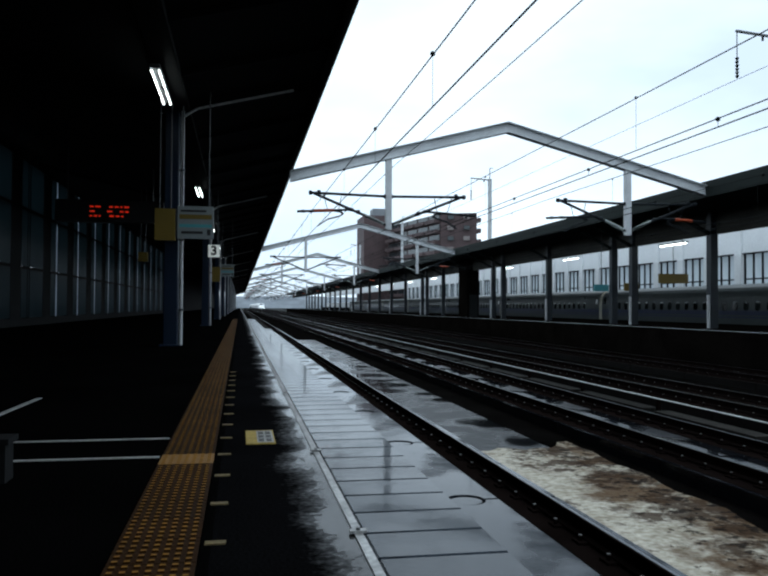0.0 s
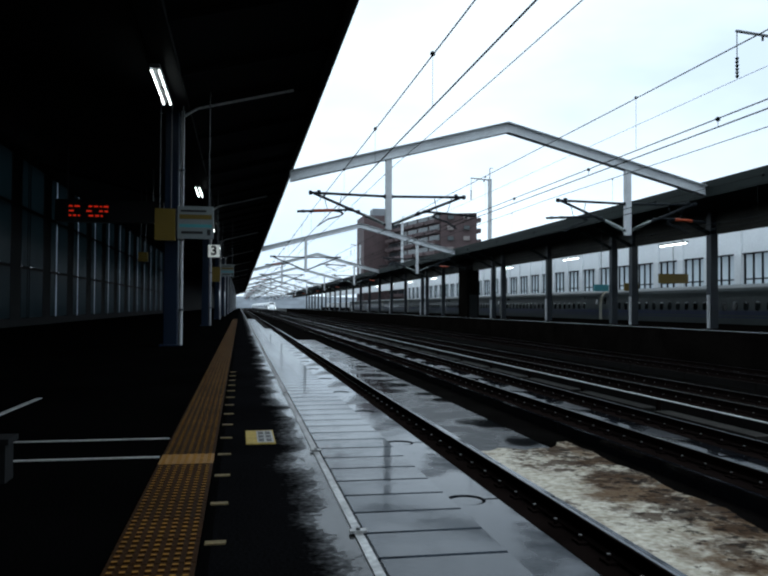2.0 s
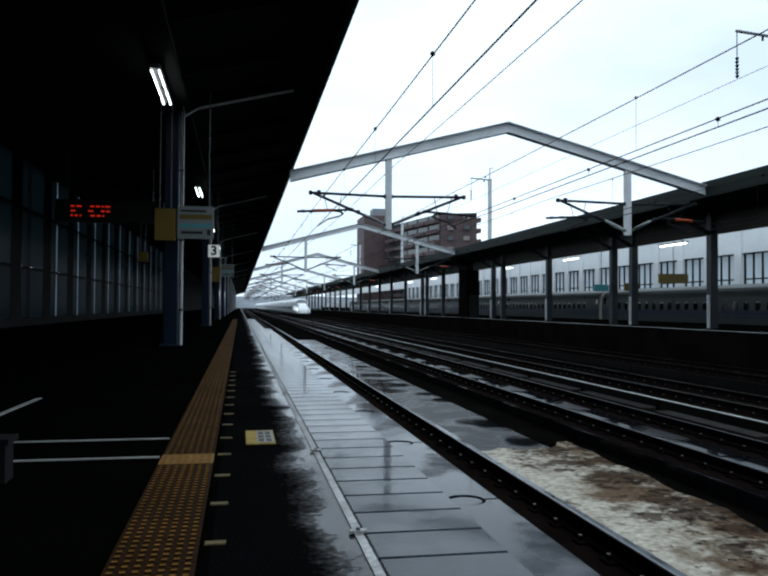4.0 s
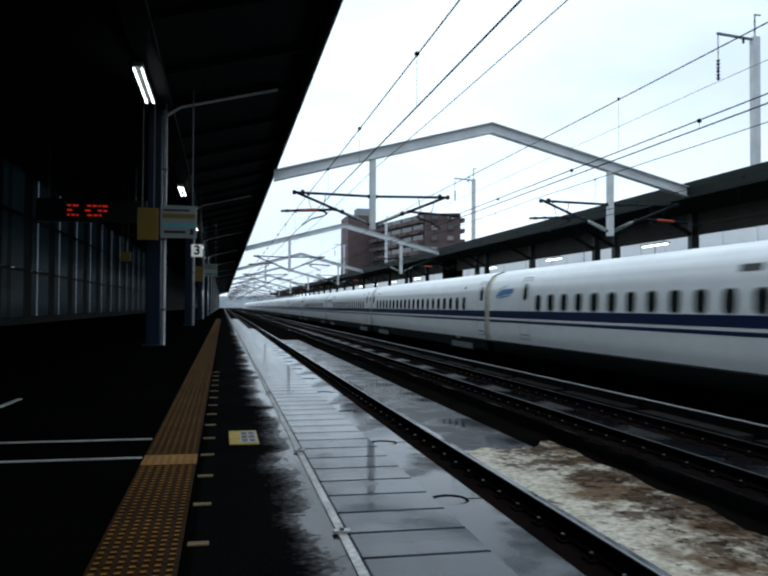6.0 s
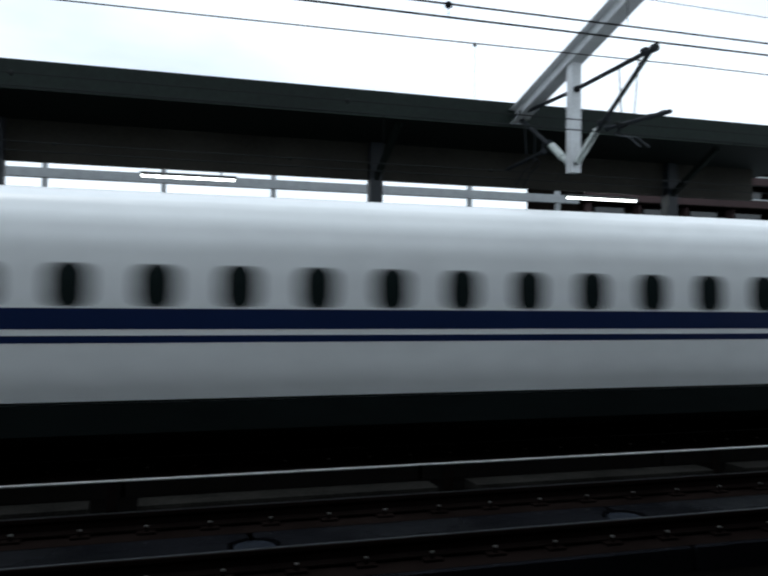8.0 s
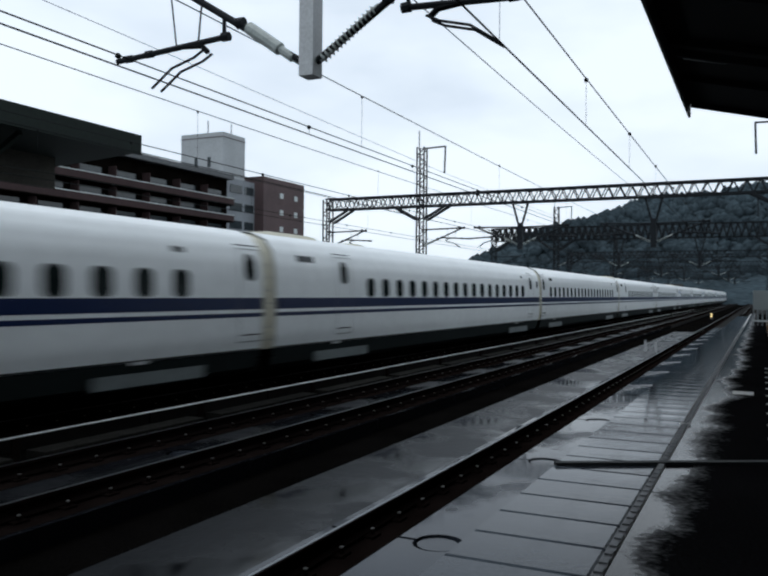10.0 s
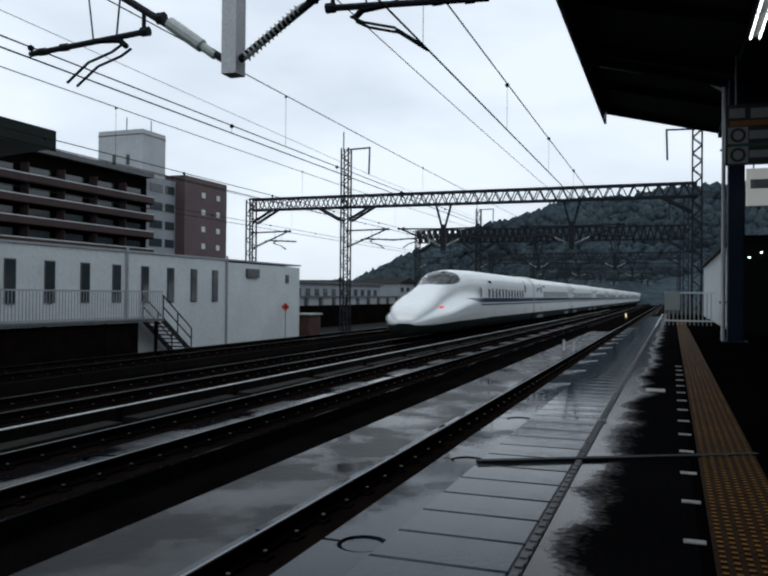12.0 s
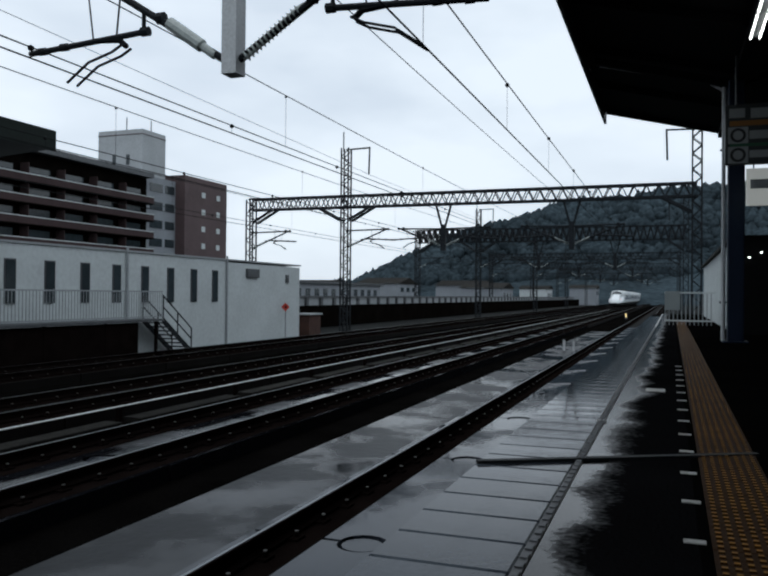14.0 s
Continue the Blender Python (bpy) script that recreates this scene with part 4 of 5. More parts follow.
def hung_wire(cx, upper, lower, first, step, bead):
    """Droppers with a clamp bead from an upper wire to the one below."""
    bm = bmesh.new()
    for k in range(-26, 50):
        y = first + k * step
        tube(bm, (cx, y, lower), (cx, y, upper), 0.004, 4)
        bmesh.ops.create_icosphere(bm, subdivisions=1, radius=bead, matrix=Matrix.Translation((cx, y, upper - 0.01)))
    return bm


for cx, mz, az, cz in zip(TRACKS, (4.66, 5.08, 5.16, 5.16), (None, 4.02, 4.06, 4.06), (3.86, 3.88, 3.88, 3.88)):
    wire("contact_wire", "dark copper contact wire above the track", cx, [(SUPPORTS[0], cz), (SUPPORTS[-1], cz)], 0.012)
    m = wire("messenger_wire", "dark messenger wire with hangers", cx, sagging(mz + 0.05, 0.08), 0.011)
    if az is None:
        tagged(part("hanger", hung_wire(cx, mz, cz, 1.2, 5.0, 0.045), M["wire"], m), kind="stuff")
        continue
    a = wire("auxiliary_wire", "dark auxiliary wire between messenger and contact wire", cx, [(SUPPORTS[0], az), (SUPPORTS[-1], az)], 0.011)
    tagged(part("hanger", hung_wire(cx, mz, az, 4.6, 9.7, 0.035), M["wire"], m), kind="stuff")
    tagged(part("hanger", hung_wire(cx, az, cz, 1.9, 4.85, 0.045), M["wire"], a), kind="stuff")
wire("feeder_wire", "dark feeder wire high above the tracks", 5.65, sagging(6.22, 0.1), 0.011)
bm = bmesh.new()
FEEDER = [(20.35, 302.0, 10.49), (20.35, 107.0, 10.49), (20.35, 68.0, 10.49), (20.35, 29.5, 10.49), (20.2, 0.0, 10.2), (18.65, -48.0, 8.78), (18.65, -86.0, 8.78), (18.65, -203.0, 8.78)]
for a, b in zip(FEEDER, FEEDER[1:]):
    tube(bm, a, b, 0.012, 5)
tagged(part("feeder_wire", bm, M["wire"]), "dark feeder wire hung from the mast insulators", "wire", "overhead wires")


# ---------------------------------------------------------------- far platform
F_EDGE, F_BACK, F_END = 19.2, 28.6, -17.0
structure("far_platform", boxes((F_EDGE, F_BACK, F_END, 330, -1.7, 0.0)), M["concrete"], "dark concrete island platform across the tracks", "platform")
structure("far_edge_line", boxes((F_EDGE + 0.02, F_EDGE + 0.35, F_END, 330, 0.0, 0.006)), M["sky_blue_trim"], "worn pale line along the island platform edge", "trim")
bm = bmesh.new()
prism(bm, [(18.95, 6.14), (18.95, 5.62), (19.15, 5.56), (22.3, 5.36), (23.9, 5.3), (29.6, 5.9), (29.6, 6.3), (23.9, 5.75)], -20.3, 330)
structure("far_roof", bm, M["roof_top"], "dark grey-green island platform roof", "roof")
structure("far_roof_fascia", boxes((18.86, 18.945, -20.35, 330, 5.5, 6.16)), M["roof_top"], "dark green roof edge of the island platform", "roof")
structure("far_roof_girder", boxes((21.6, 21.75, -19.2, 330, 4.35, 5.40)), M["girder"], "long dark girder under the island roof", "roof")


def far_column(x, y, pipe):
    c = thing("roof_column", "dark steel column with white drain pipe on the island platform" if pipe else "dark steel column on the island platform", "column", "island platform columns")
    part("post", boxes((x - 0.18, x + 0.18, y - 0.18, y + 0.18, 0.0, 5.38)), M["pillar_dark"], c)
    bm = bmesh.new()
    beam(bm, (x, y, 4.3), (19.3, y, 5.46), 0.14, 0.16)
    part("bracket", bm, M["roof_top"], c)
    if pipe:
        bm = bmesh.new()
        tube(bm, (x - 0.26, y - 0.1, 0), (x - 0.26, y - 0.1, 1.55), 0.08, 8)
        part("drain_pipe", bm, M["pipe"], c, "white drain pipe")


for k in range(-5, 24):
    far_column(21.5, 33.1 + k * 9.8, k % 2 == 0)
for y in (16.3, 40.7, 65.4, 90.0):
    far_column(21.6, y, True)
for k in range(12):
    y = -14.0 + k * 13.0
    lamp = thing("fluorescent_lamp", "long fluorescent lamp under the island platform roof", "lamp", "island lamps")
    part("housing", boxes((22.3, 22.5, y - 1.3, y + 1.3, 4.28, 4.36)), M["gantry"], lamp)
    bm = bmesh.new()
    tube(bm, (22.4, y - 1.25, 4.25), (22.4, y + 1.25, 4.25), 0.03, 8)
    part("tube", bm, M["tube"], lamp, "glowing white tube")
    part("hanger_rod", boxes((22.38, 22.42, y - 0.9, y - 0.86, 4.36, 5.36)), M["dark_steel"], lamp)
for y, x0, x1, z0, z1, mat, lab_ in ((38.5, 21.9, 23.6, 2.25, 2.75, "sign_yellow", "yellow hanging sign on the island platform"), (43.5, 20.6, 21.5, 1.9, 2.3, "sign_teal", "teal and white hanging sign on the island platform"),
                                     (42.0, 21.75, 22.6, 1.9, 2.35, "sign_yellow", "small yellow hanging sign on the island platform")):
    s = thing("hanging_sign", lab_, "sign", "island signs")
    part("panel", boxes((x0, x1, y, y + 0.1, z0, z1)), M[mat], s)
    bm = bmesh.new()
    xm = (x0 + x1) / 2
    tube(bm, (xm, y + 0.05, z1), (xm, y + 0.05, 5.36 + max(0.0, 22.3 - xm) * 0.06), 0.02, 6)
    part("hanger_rod", bm, M["dark_steel"], s)
kiosk = thing("platform_kiosk", "dark lift shaft on the island platform", "lift shaft")
part("wall", boxes((21.05, 22.2, 71.5, 74.5, 0, 5.38)), M["concrete"], kiosk)
part("door", boxes((21.25, 22.05, 71.46, 71.497, 0, 2.1)), M["fascia"], kiosk)


def far_ridge():
    """A low ridge added beyond the station's end, mist grey put into its colour."""
    bm = bmesh.new()
    rows = []
    for i in range(61):
        x = -500 + i * 20
        h = 17 + 7 * noise.noise((x * 0.006, 3.0, 0)) + 3 * noise.noise((x * 0.03, 9.0, 0))
        rows.append([bm.verts.new((x, 1000 + u * 60, BED_Z - 1 + h * v)) for u, v in ((0, 0.0), (0.3, 0.5), (1.0, 0.9), (2.0, 1.0), (4.0, 0.0))])
    for a, b in zip(rows, rows[1:]):
        for j in range(4):
            bm.faces.new((a[j], a[j + 1], b[j + 1], b[j]))
    structure("backdrop", bm, M["haze"], "added ridge in mist grey at the end of the line", "hill", True)


far_ridge()


def mast(y):
    m = thing("feeder_mast", "tall grey feeder mast with bracket and hanging insulator", "mast", "feeder masts")
    part("pole", boxes((21.95, 22.25, y - 0.15, y + 0.15, 5.35, 12.5)), M["gantry"], m)
    bm = bmesh.new()
    beam(bm, (22.2, y, 12.38), (20.3, y, 12.53), 0.09, 0.09)
    part("bracket", bm, M["dark_steel"], m)
    bm = bmesh.new()
    tube(bm, (22.1, y, 12.5), (22.1, y, 13.5), 0.035, 6)
    tube(bm, (22.1, y, 13.47), (22.4, y, 13.47), 0.03, 6)
    part("top_rod", bm, M["dark_steel"], m)
    bm = bmesh.new()
    tube(bm, (20.35, y, 12.5), (20.35, y, 10.54), 0.02, 6)
    for i in range(6):
        tube(bm, (20.35, y, 11.4 - i * 0.15), (20.35, y, 11.29 - i * 0.15), 0.085, 8, 0.035)
    part("insulator", bm, M["wire"], m, "hanging string insulator")
    bm = bmesh.new()
    tube(bm, (21.55, y, 12.42), (21.55, y, 12.2), 0.05, 6)
    part("wire_clamp", bm, M["wire"], m)


for y in (29.5, 68.0, 107.0, 146.0):
    mast(y)

# ---------------------------------------------------------------- bullet train
CAR, CARS = 25.0, 16
SIDE = [(0.0, 0.30), (1.25, 0.30), (1.50, 0.45), (1.60, 0.85)]
BODY = [(1.60, 0.85), (1.66, 1.15), (1.68, 1.6), (1.675, 2.1), (1.66, 2.5), (1.62, 2.87), (1.53, 3.17), (1.33, 3.43), (0.97, 3.59), (0.5, 3.66), (0.0, 3.68)]


def loft(rows):
    """Skin through rings of equal count."""
    bm = bmesh.new()
    rings = [[bm.verts.new(p) for p in ring] for ring in rows]
    for a, b in zip(rings, rings[1:]):
        for i in range(len(a) - 1):
            bm.faces.new((a[i], a[i + 1], b[i + 1], b[i]))
    return bm


def ring(profile, y):
    half = [(x, y, z) for x, z in profile]
    return half + [(-x, y, z) for x, z in profile[::-1][1:]] if profile[-1][0] == 0 else [(-x, y, z) for x, z in profile[::-1]] + half


def at_height(z):
    """Half-width of the body at height z."""
    for (xa, za), (xb, zb) in zip(BODY, BODY[1:]):
        if za <= z <= zb:
            return xa + (xb - xa) * (z - za) / (zb - za)
    return BODY[0][0]


def side_strip(bm, side, y0, y1, z0, z1, proud=0.004, steps=3):
    """A thin skin that follows the side of the body."""
    zs = sorted({z0 + (z1 - z0) * i / steps for i in range(steps + 1)} | {z for x, z in BODY if z0 < z < z1})
    a = [bm.verts.new((side * (at_height(z) + proud), y0, z)) for z in zs]
    b = [bm.verts.new((side * (at_height(z) + proud), y1, z)) for z in zs]
    for i in range(len(zs) - 1):
        bm.faces.new((a[i], a[i + 1], b[i + 1], b[i]))


def window_mesh(side, w=0.50, z0=2.06, z1=2.60):
    """A rounded pane that follows the curve of the body side."""
    bm = bmesh.new()
    r = min(0.15, w / 2 - 0.02)
    zs = sorted({z0, z0 + r * 0.15, z0 + r * 0.5, z0 + r, z1 - r, z1 - r * 0.5, z1 - r * 0.15, z1} | {z for x, z in BODY if z0 < z < z1})
    rows = []
    for z in zs:
        d = max(0.0, r - min(z - z0, z1 - z))
        half = w / 2 - r + math.sqrt(max(0.0, r * r - d * d))
        x = side * (at_height(z) + 0.006)
        rows.append((bm.verts.new((x, -half, z)), bm.verts.new((x, half, z))))
    for (a, c), (d, e) in zip(rows, rows[1:]):
        bm.faces.new((a, c, e, d))
    return mesh("window", bm, M["train_glass"])


NOSE, LEAD = 10.7, 27.35


def along(table, s):
    """Smooth value at s from a short table of (s, value)."""
    if s <= table[0][0]:
        return table[0][1]
    for (a, va), (c, vc) in zip(table, table[1:]):
        if s <= c:
            u = (s - a) / (c - a)
            return va + (vc - va) * u
    return table[-1][1]


TOP = ((0.0, 0.13), (0.12, 0.21), (0.35, 0.29), (0.8, 0.37), (1.4, 0.44), (2.2, 0.515), (3.3, 0.605), (4.3, 0.715), (5.4, 0.865), (6.4, 0.945), (7.8, 0.985), (10.7, 1.0))
WIDE = ((0.0, 0.34), (0.12, 0.47), (0.35, 0.60), (0.8, 0.73), (1.4, 0.82), (2.2, 0.90), (3.2, 0.955), (4.5, 0.99), (6.0, 1.0))
CANOPY = ((0.0, 0.90), (1.2, 0.80), (2.8, 0.62), (4.2, 0.56), (5.9, 0.66), (8.2, 0.86), (10.2, 1.0), (10.7, 1.0))


def nose_section(s, profile):
    """Profile at s metres behind the tip of the nose: low rounded bill, wide shoulders, narrow canopy."""
    h, w, c = along(TOP, s), along(WIDE, s), along(CANOPY, s)
    base = 0.85 - 0.12 * max(0.0, 1 - s / 4.0)
    out = []
    for x, z in profile:
        zz = base + (z - 0.85) * h if z >= 0.85 else 0.30 + (z - 0.30) * (base - 0.30) / 0.55
        up = min(1.0, max(0.0, (z - 1.7) / 0.75))
        up = up * up * (3 - 2 * up)
        out.append((x * w * (1 + (c - 1) * up), zz))
    return out


def dense(profile, n=3):
    out = []
    for (xa, za), (xb, zb) in zip(profile, profile[1:]):
        out += [(xa + (xb - xa) * i / n, za + (zb - za) * i / n) for i in range(n)]
    return out + [profile[-1]]


FINE = dense(BODY, 3)


def nose_x(s, z):
    """Half-width of the end car's skin at height z, s metres behind the tip."""
    sec = nose_section(s, FINE)
    for (xa, za), (xb, zb) in zip(sec, sec[1:]):
        if za <= z <= zb:
            return xa + (xb - xa) * (z - za) / max(1e-6, zb - za)
    return sec[0][0]


def tapered_stripe(bm, side, tip, full, z0, z1, z_tip):
    """A stripe on the nose that grows from a point at the tip to its full breadth."""
    rows = []
    for i in range(13):
        s = tip + (10.7 - tip) * i / 12
        u = min(1.0, max(0.02, (s - tip) / (full - tip)))
        lo, hi = z_tip + (z0 - z_tip) * u, z_tip + (z1 - z_tip) * u
        rows.append([bm.verts.new((side * (nose_x(s, z) + 0.012), s, z)) for z in (lo, lo * 0.67 + hi * 0.33, lo * 0.33 + hi * 0.67, hi)])
    for a, b in zip(rows, rows[1:]):
        for i in range(3):
            bm.faces.new((a[i], a[i + 1], b[i + 1], b[i]))


def train_door(car, side, y, gutter):
    """Seams, window, gutter and step slot of one sliding door."""
    bm = bmesh.new()
    for a, c, d, e in ((y - 0.45, y - 0.43, 1.05, 3.14), (y + 0.43, y + 0.45, 1.05, 3.14), (y - 0.43, y + 0.43, 3.12, 3.14), (y - 0.43, y + 0.43, 1.05, 1.07)):
        side_strip(bm, side, a, c, d, e, 0.007)
    part("door", bm, M["seam"], car, "sliding door seam")
    part("door_window", window_mesh(side, 0.42, 2.42, 3.02), None, car).location = (0, y, 0)
    if gutter:
        bm = bmesh.new()
        side_strip(bm, side, y - 0.45, y + 0.45, 3.20, 3.23, 0.006, 1)
        part("door_gutter", bm, M["train_glass"], car)
    bm = bmesh.new()
    side_strip(bm, side, y - 0.35, y + 0.35, 1.20, 1.225, 0.006, 1)
    part("step_slot", bm, M["train_glass"], car)


def lead_car(train, first):
    """End car with the long flat nose. Car space: y runs from the tip at 0 to the coupling."""
    place = pose(0, 0, 0) if first else pose(0, 2 * LEAD + 14 * CAR, 0, 0, 0, 180)
    steps = [0.02, 0.1, 0.2, 0.3, 0.5, 0.75] + [1.0 + 0.35 * i for i in range(29)] + [12.0, LEAD - 0.3]
    rows = [ring([(x * 0.55, 0.86 + (z - 0.86) * 0.4) for x, z in nose_section(0.0, FINE)], -0.14), ring([(x * 0.85, 0.84 + (z - 0.84) * 0.8) for x, z in nose_section(0.0, FINE)], -0.07)]
    body = loft(rows + [ring(nose_section(s, FINE), s) for s in steps])
    body.faces.new([v for v in body.verts][:len(rows[0])])
    car = part("end_car", body, M["train_white"], train, "white end car with long flat nose", smooth=True)
    car.matrix_basis = place
    skirt = loft([[(-x, s, z) for x, z in nose_section(s, SIDE)[::-1]] + [(x, s, z) for x, z in nose_section(s, SIDE)] for s in [-0.05] + steps])
    skirt.verts.ensure_lookup_table()
    skirt.faces.new([skirt.verts[i] for i in range(8)])
    part("skirt", skirt, M["train_skirt"], car, smooth=True)
    if not first:
        inner = [(x * 0.985, 0.85 + (z - 0.85) * 0.985) for x, z in BODY]
        part("gangway", loft([ring(inner, LEAD - 0.3), ring(inner, LEAD + 0.27)]), M["gangway"], car, "dusty cream gangway cover", smooth=True)
    ws = []
    for s, k in ((3.95, 25), (4.25, 22), (4.65, 20), (5.1, 18), (5.55, 17), (6.0, 17), (6.3, 18)):
        sec = [(x * 1.012, z + 0.012) for x, z in nose_section(s, FINE)]
        half = [(x, s, z) for x, z in sec[k:]]
        pad = half + [(-x, y, z) for x, y, z in half[::-1][1:]]
        n = 29
        ws.append([pad[round(i * (len(pad) - 1) / (n - 1))] for i in range(n)])
    part("windscreen", loft(ws), M["train_glass"], car, "dark wrap-round windscreen", smooth=True)
    for side in (-1, 1):
        sec = nose_section(2.6, FINE)
        bm = bmesh.new()
        bmesh.ops.create_uvsphere(bm, u_segments=12, v_segments=8, radius=0.19, matrix=Matrix.Translation((side * (sec[10][0] - 0.03), 2.6, sec[10][1])) @ Matrix.Diagonal((0.4, 2.0, 0.5, 1)))
        part("headlight", bm, M["headlight"] if first else M["tail_red"], car, "bright headlight" if first else "red tail light", smooth=True)
        bm = bmesh.new()
        tapered_stripe(bm, side, 6.3, 8.8, 1.78, 2.04, 2.03)
        side_strip(bm, side, 10.7, LEAD - 0.3, 1.78, 2.04, 0.008)
        part("blue_stripe", bm, M["train_blue"], car, "broad navy blue stripe below the windows")
        bm = bmesh.new()
        tapered_stripe(bm, side, 8.3, 9.2, 1.61, 1.70, 1.70)
        side_strip(bm, side, 10.7, LEAD - 0.3, 1.61, 1.70, 0.008)
        part("thin_stripe", bm, M["train_blue"], car, "thin navy blue stripe")
        data = window_mesh(side)
        for k in range(12):
            part("window", data, None, car).location = (0, 10.95 + k * 1.02, 0)
        bm = bmesh.new()
        side_strip(bm, side, 11.0, 11.75, 2.93, 3.09, 0.006, 2)
        part("destination_display", bm, M["train_glass"], car)
        slim = window_mesh(side, 0.30, 2.06, 2.66)
        ob = part("door_window", slim, None, car)
        ob.location = (-side * 0.05, 9.0, 0)
        train_door(car, side, LEAD - 4.0, True)
        if first:
            part("emblem", emblem_mesh(side), None, car, "blue painted emblem shape").location = (0, LEAD - 1.9, 0)
        bm = bmesh.new()
        side_strip(bm, side, 10.7, LEAD - 0.3, 0.855, 0.885, 0.006, 1)
        part("lower_edge", bm, M["train_skirt"], car)
    return car


def emblem_mesh(side):
    """A plain slanting two-part swoosh."""
    bm = bmesh.new()
    for pts in (((1.0, 2.20), (0.72, 2.36), (0.35, 2.46), (0.05, 2.49), (-1.0, 2.50), (-0.92, 2.33), (-0.1, 2.30), (0.45, 2.24)),
                ((0.70, 2.42), (0.25, 2.56), (-0.45, 2.62), (0.15, 2.60), (0.45, 2.53)), ((0.95, 2.15), (0.55, 2.20), (-0.75, 2.27), (-0.70, 2.24), (0.5, 2.155))):
        bm.faces.new([bm.verts.new((side * (at_height(z + 0.36) + 0.014), y * 0.93, z + 0.36)) for y, z in pts])
    return mesh("emblem", bm, M["logo_blue"])


def mid_car(kind):
    """A middle car; kind 1 carries the emblem beside its rear door, kind 2 a display there."""
    car = part("car", loft([ring(FINE, 0.27), ring(FINE, 12.5), ring(FINE, 24.73)]), M["train_white"], None, "white passenger car with blue stripes", smooth=True)
    part("skirt", loft([[(-x, s, z) for x, z in SIDE[::-1]] + [(x, s, z) for x, z in SIDE] for s in (0.3, 24.7)]), M["train_skirt"], car)
    inner = [(x * 0.985, 0.85 + (z - 0.85) * 0.985) for x, z in BODY]
    part("gangway", loft([ring(inner, -0.27), ring(inner, 0.27)]), M["gangway"], car, "dusty cream gangway cover", smooth=True)
    for z in (1.05, 1.35, 1.9, 2.2, 2.5, 2.8):
        bm = bmesh.new()
        for side in (-1, 1):
            side_strip(bm, side, -0.1, 0.1, z, z + 0.02, 0.0, 1)
        part("gangway_rib", bm, M["seam"], car)
    if kind:
        for y0, y1, h in ((17.6, 19.6, 0.05), (20.6, 24.0, 0.10)):
            prof = [(-0.75, 3.58), (0.75, 3.58), (0.62, 3.66 + h * 0.7), (0.3, 3.67 + h), (-0.3, 3.67 + h), (-0.62, 3.66 + h * 0.7)]
            rows = []
            for u, f in ((y0, 0.15), (y0 + 0.5, 0.8), (y0 + 0.9, 1.0), (y1 - 0.9, 1.0), (y1 - 0.5, 0.8), (y1, 0.15)):
                rows.append([(x * (0.7 + 0.3 * f), u, 3.58 + (z - 3.58) * f) for x, z in prof + prof[:1]])
            part("roof_fairing", loft(rows), M["gangway"], car, "dusty cream roof fairing", smooth=True)
    for side in (-1, 1):
        for z0, z1, nm in ((1.78, 2.04, "blue_stripe"), (1.61, 1.70, "thin_stripe")):
            bm = bmesh.new()
            side_strip(bm, side, 0.27, 24.73, z0, z1)
            part(nm, bm, M["train_blue"], car, "navy blue stripe below the windows")
        data = window_mesh(side)
        start, count, step, doors = (3.4, 17, 1.02, (1.95, 21.35)) if kind else (3.1, 20, 1.037, (0.75, 24.3))
        for k in range(count):
            part("window", data, None, car).location = (0, start + k * step, 0)
        for y in doors:
            train_door(car, side, y, True)
        last = start + (count - 1) * step
        for y0, y1, z0, z1 in ((start - 0.15, start + 0.2, 2.95, 3.06), (22.9, 23.7, 2.93, 3.09) if kind == 2 else (last - 0.55, last + 0.2, 2.93, 3.09)):
            bm = bmesh.new()
            side_strip(bm, side, y0, y1, z0, z1, 0.006, 2)
            part("destination_display", bm, M["train_glass"], car)
        if kind:
            part("crew_window", window_mesh(side, 0.28, 2.50, 2.86), None, car).location = (0, 0.68, 0)
        if kind == 1:
            part("emblem", emblem_mesh(side), None, car, "blue painted emblem shape").location = (0, 23.1, 0)
        bm = bmesh.new()
        side_strip(bm, side, 0.27, 24.73, 0.855, 0.885, 0.006, 1)
        part("lower_edge", bm, M["train_skirt"], car)
        for y in (3.75, 21.25):
            part("bogie_cover", boxes((side * 1.55 - 0.03, side * 1.55 + 0.03, y - 1.5, y + 1.5, 0.40, 0.64)), M["train_cover"], car, "grey bogie cover")
            part("bogie", boxes((side * 0.9 - 0.12, side * 0.9 + 0.12, y - 1.6, y + 1.6, 0.12, 0.32)), M["rail_side"], car)
            bm = bmesh.new()
            box(bm, side * 1.60 - 0.01, side * 1.60 + 0.012, y + 0.2, y + 0.62, 0.80, 0.86)
            part("jacking_point", bm, M["pipe"], car)
    return car


def copy_part(ob, parent, m):
    """A copy of a part and its pieces under another thing, sharing the meshes."""
    c = copy_thing(ob, m)
    c.parent = parent
    return c


def bullet_train(name, label, x, y):
    t = thing(name, label, "train", at=pose(x, y, RAIL_Z))
    lead_car(t, True)
    protos = [mid_car(0), mid_car(1), mid_car(2)]
    for i in range(14):
        p = protos[2 if i in (7, 9) else i % 2]
        m = pose(0, LEAD + i * CAR, 0)
        if p.parent is None:
            p.parent, p.matrix_basis = t, m
        else:
            copy_part(p, t, m)
    lead_car(t, False)
    return t, protos


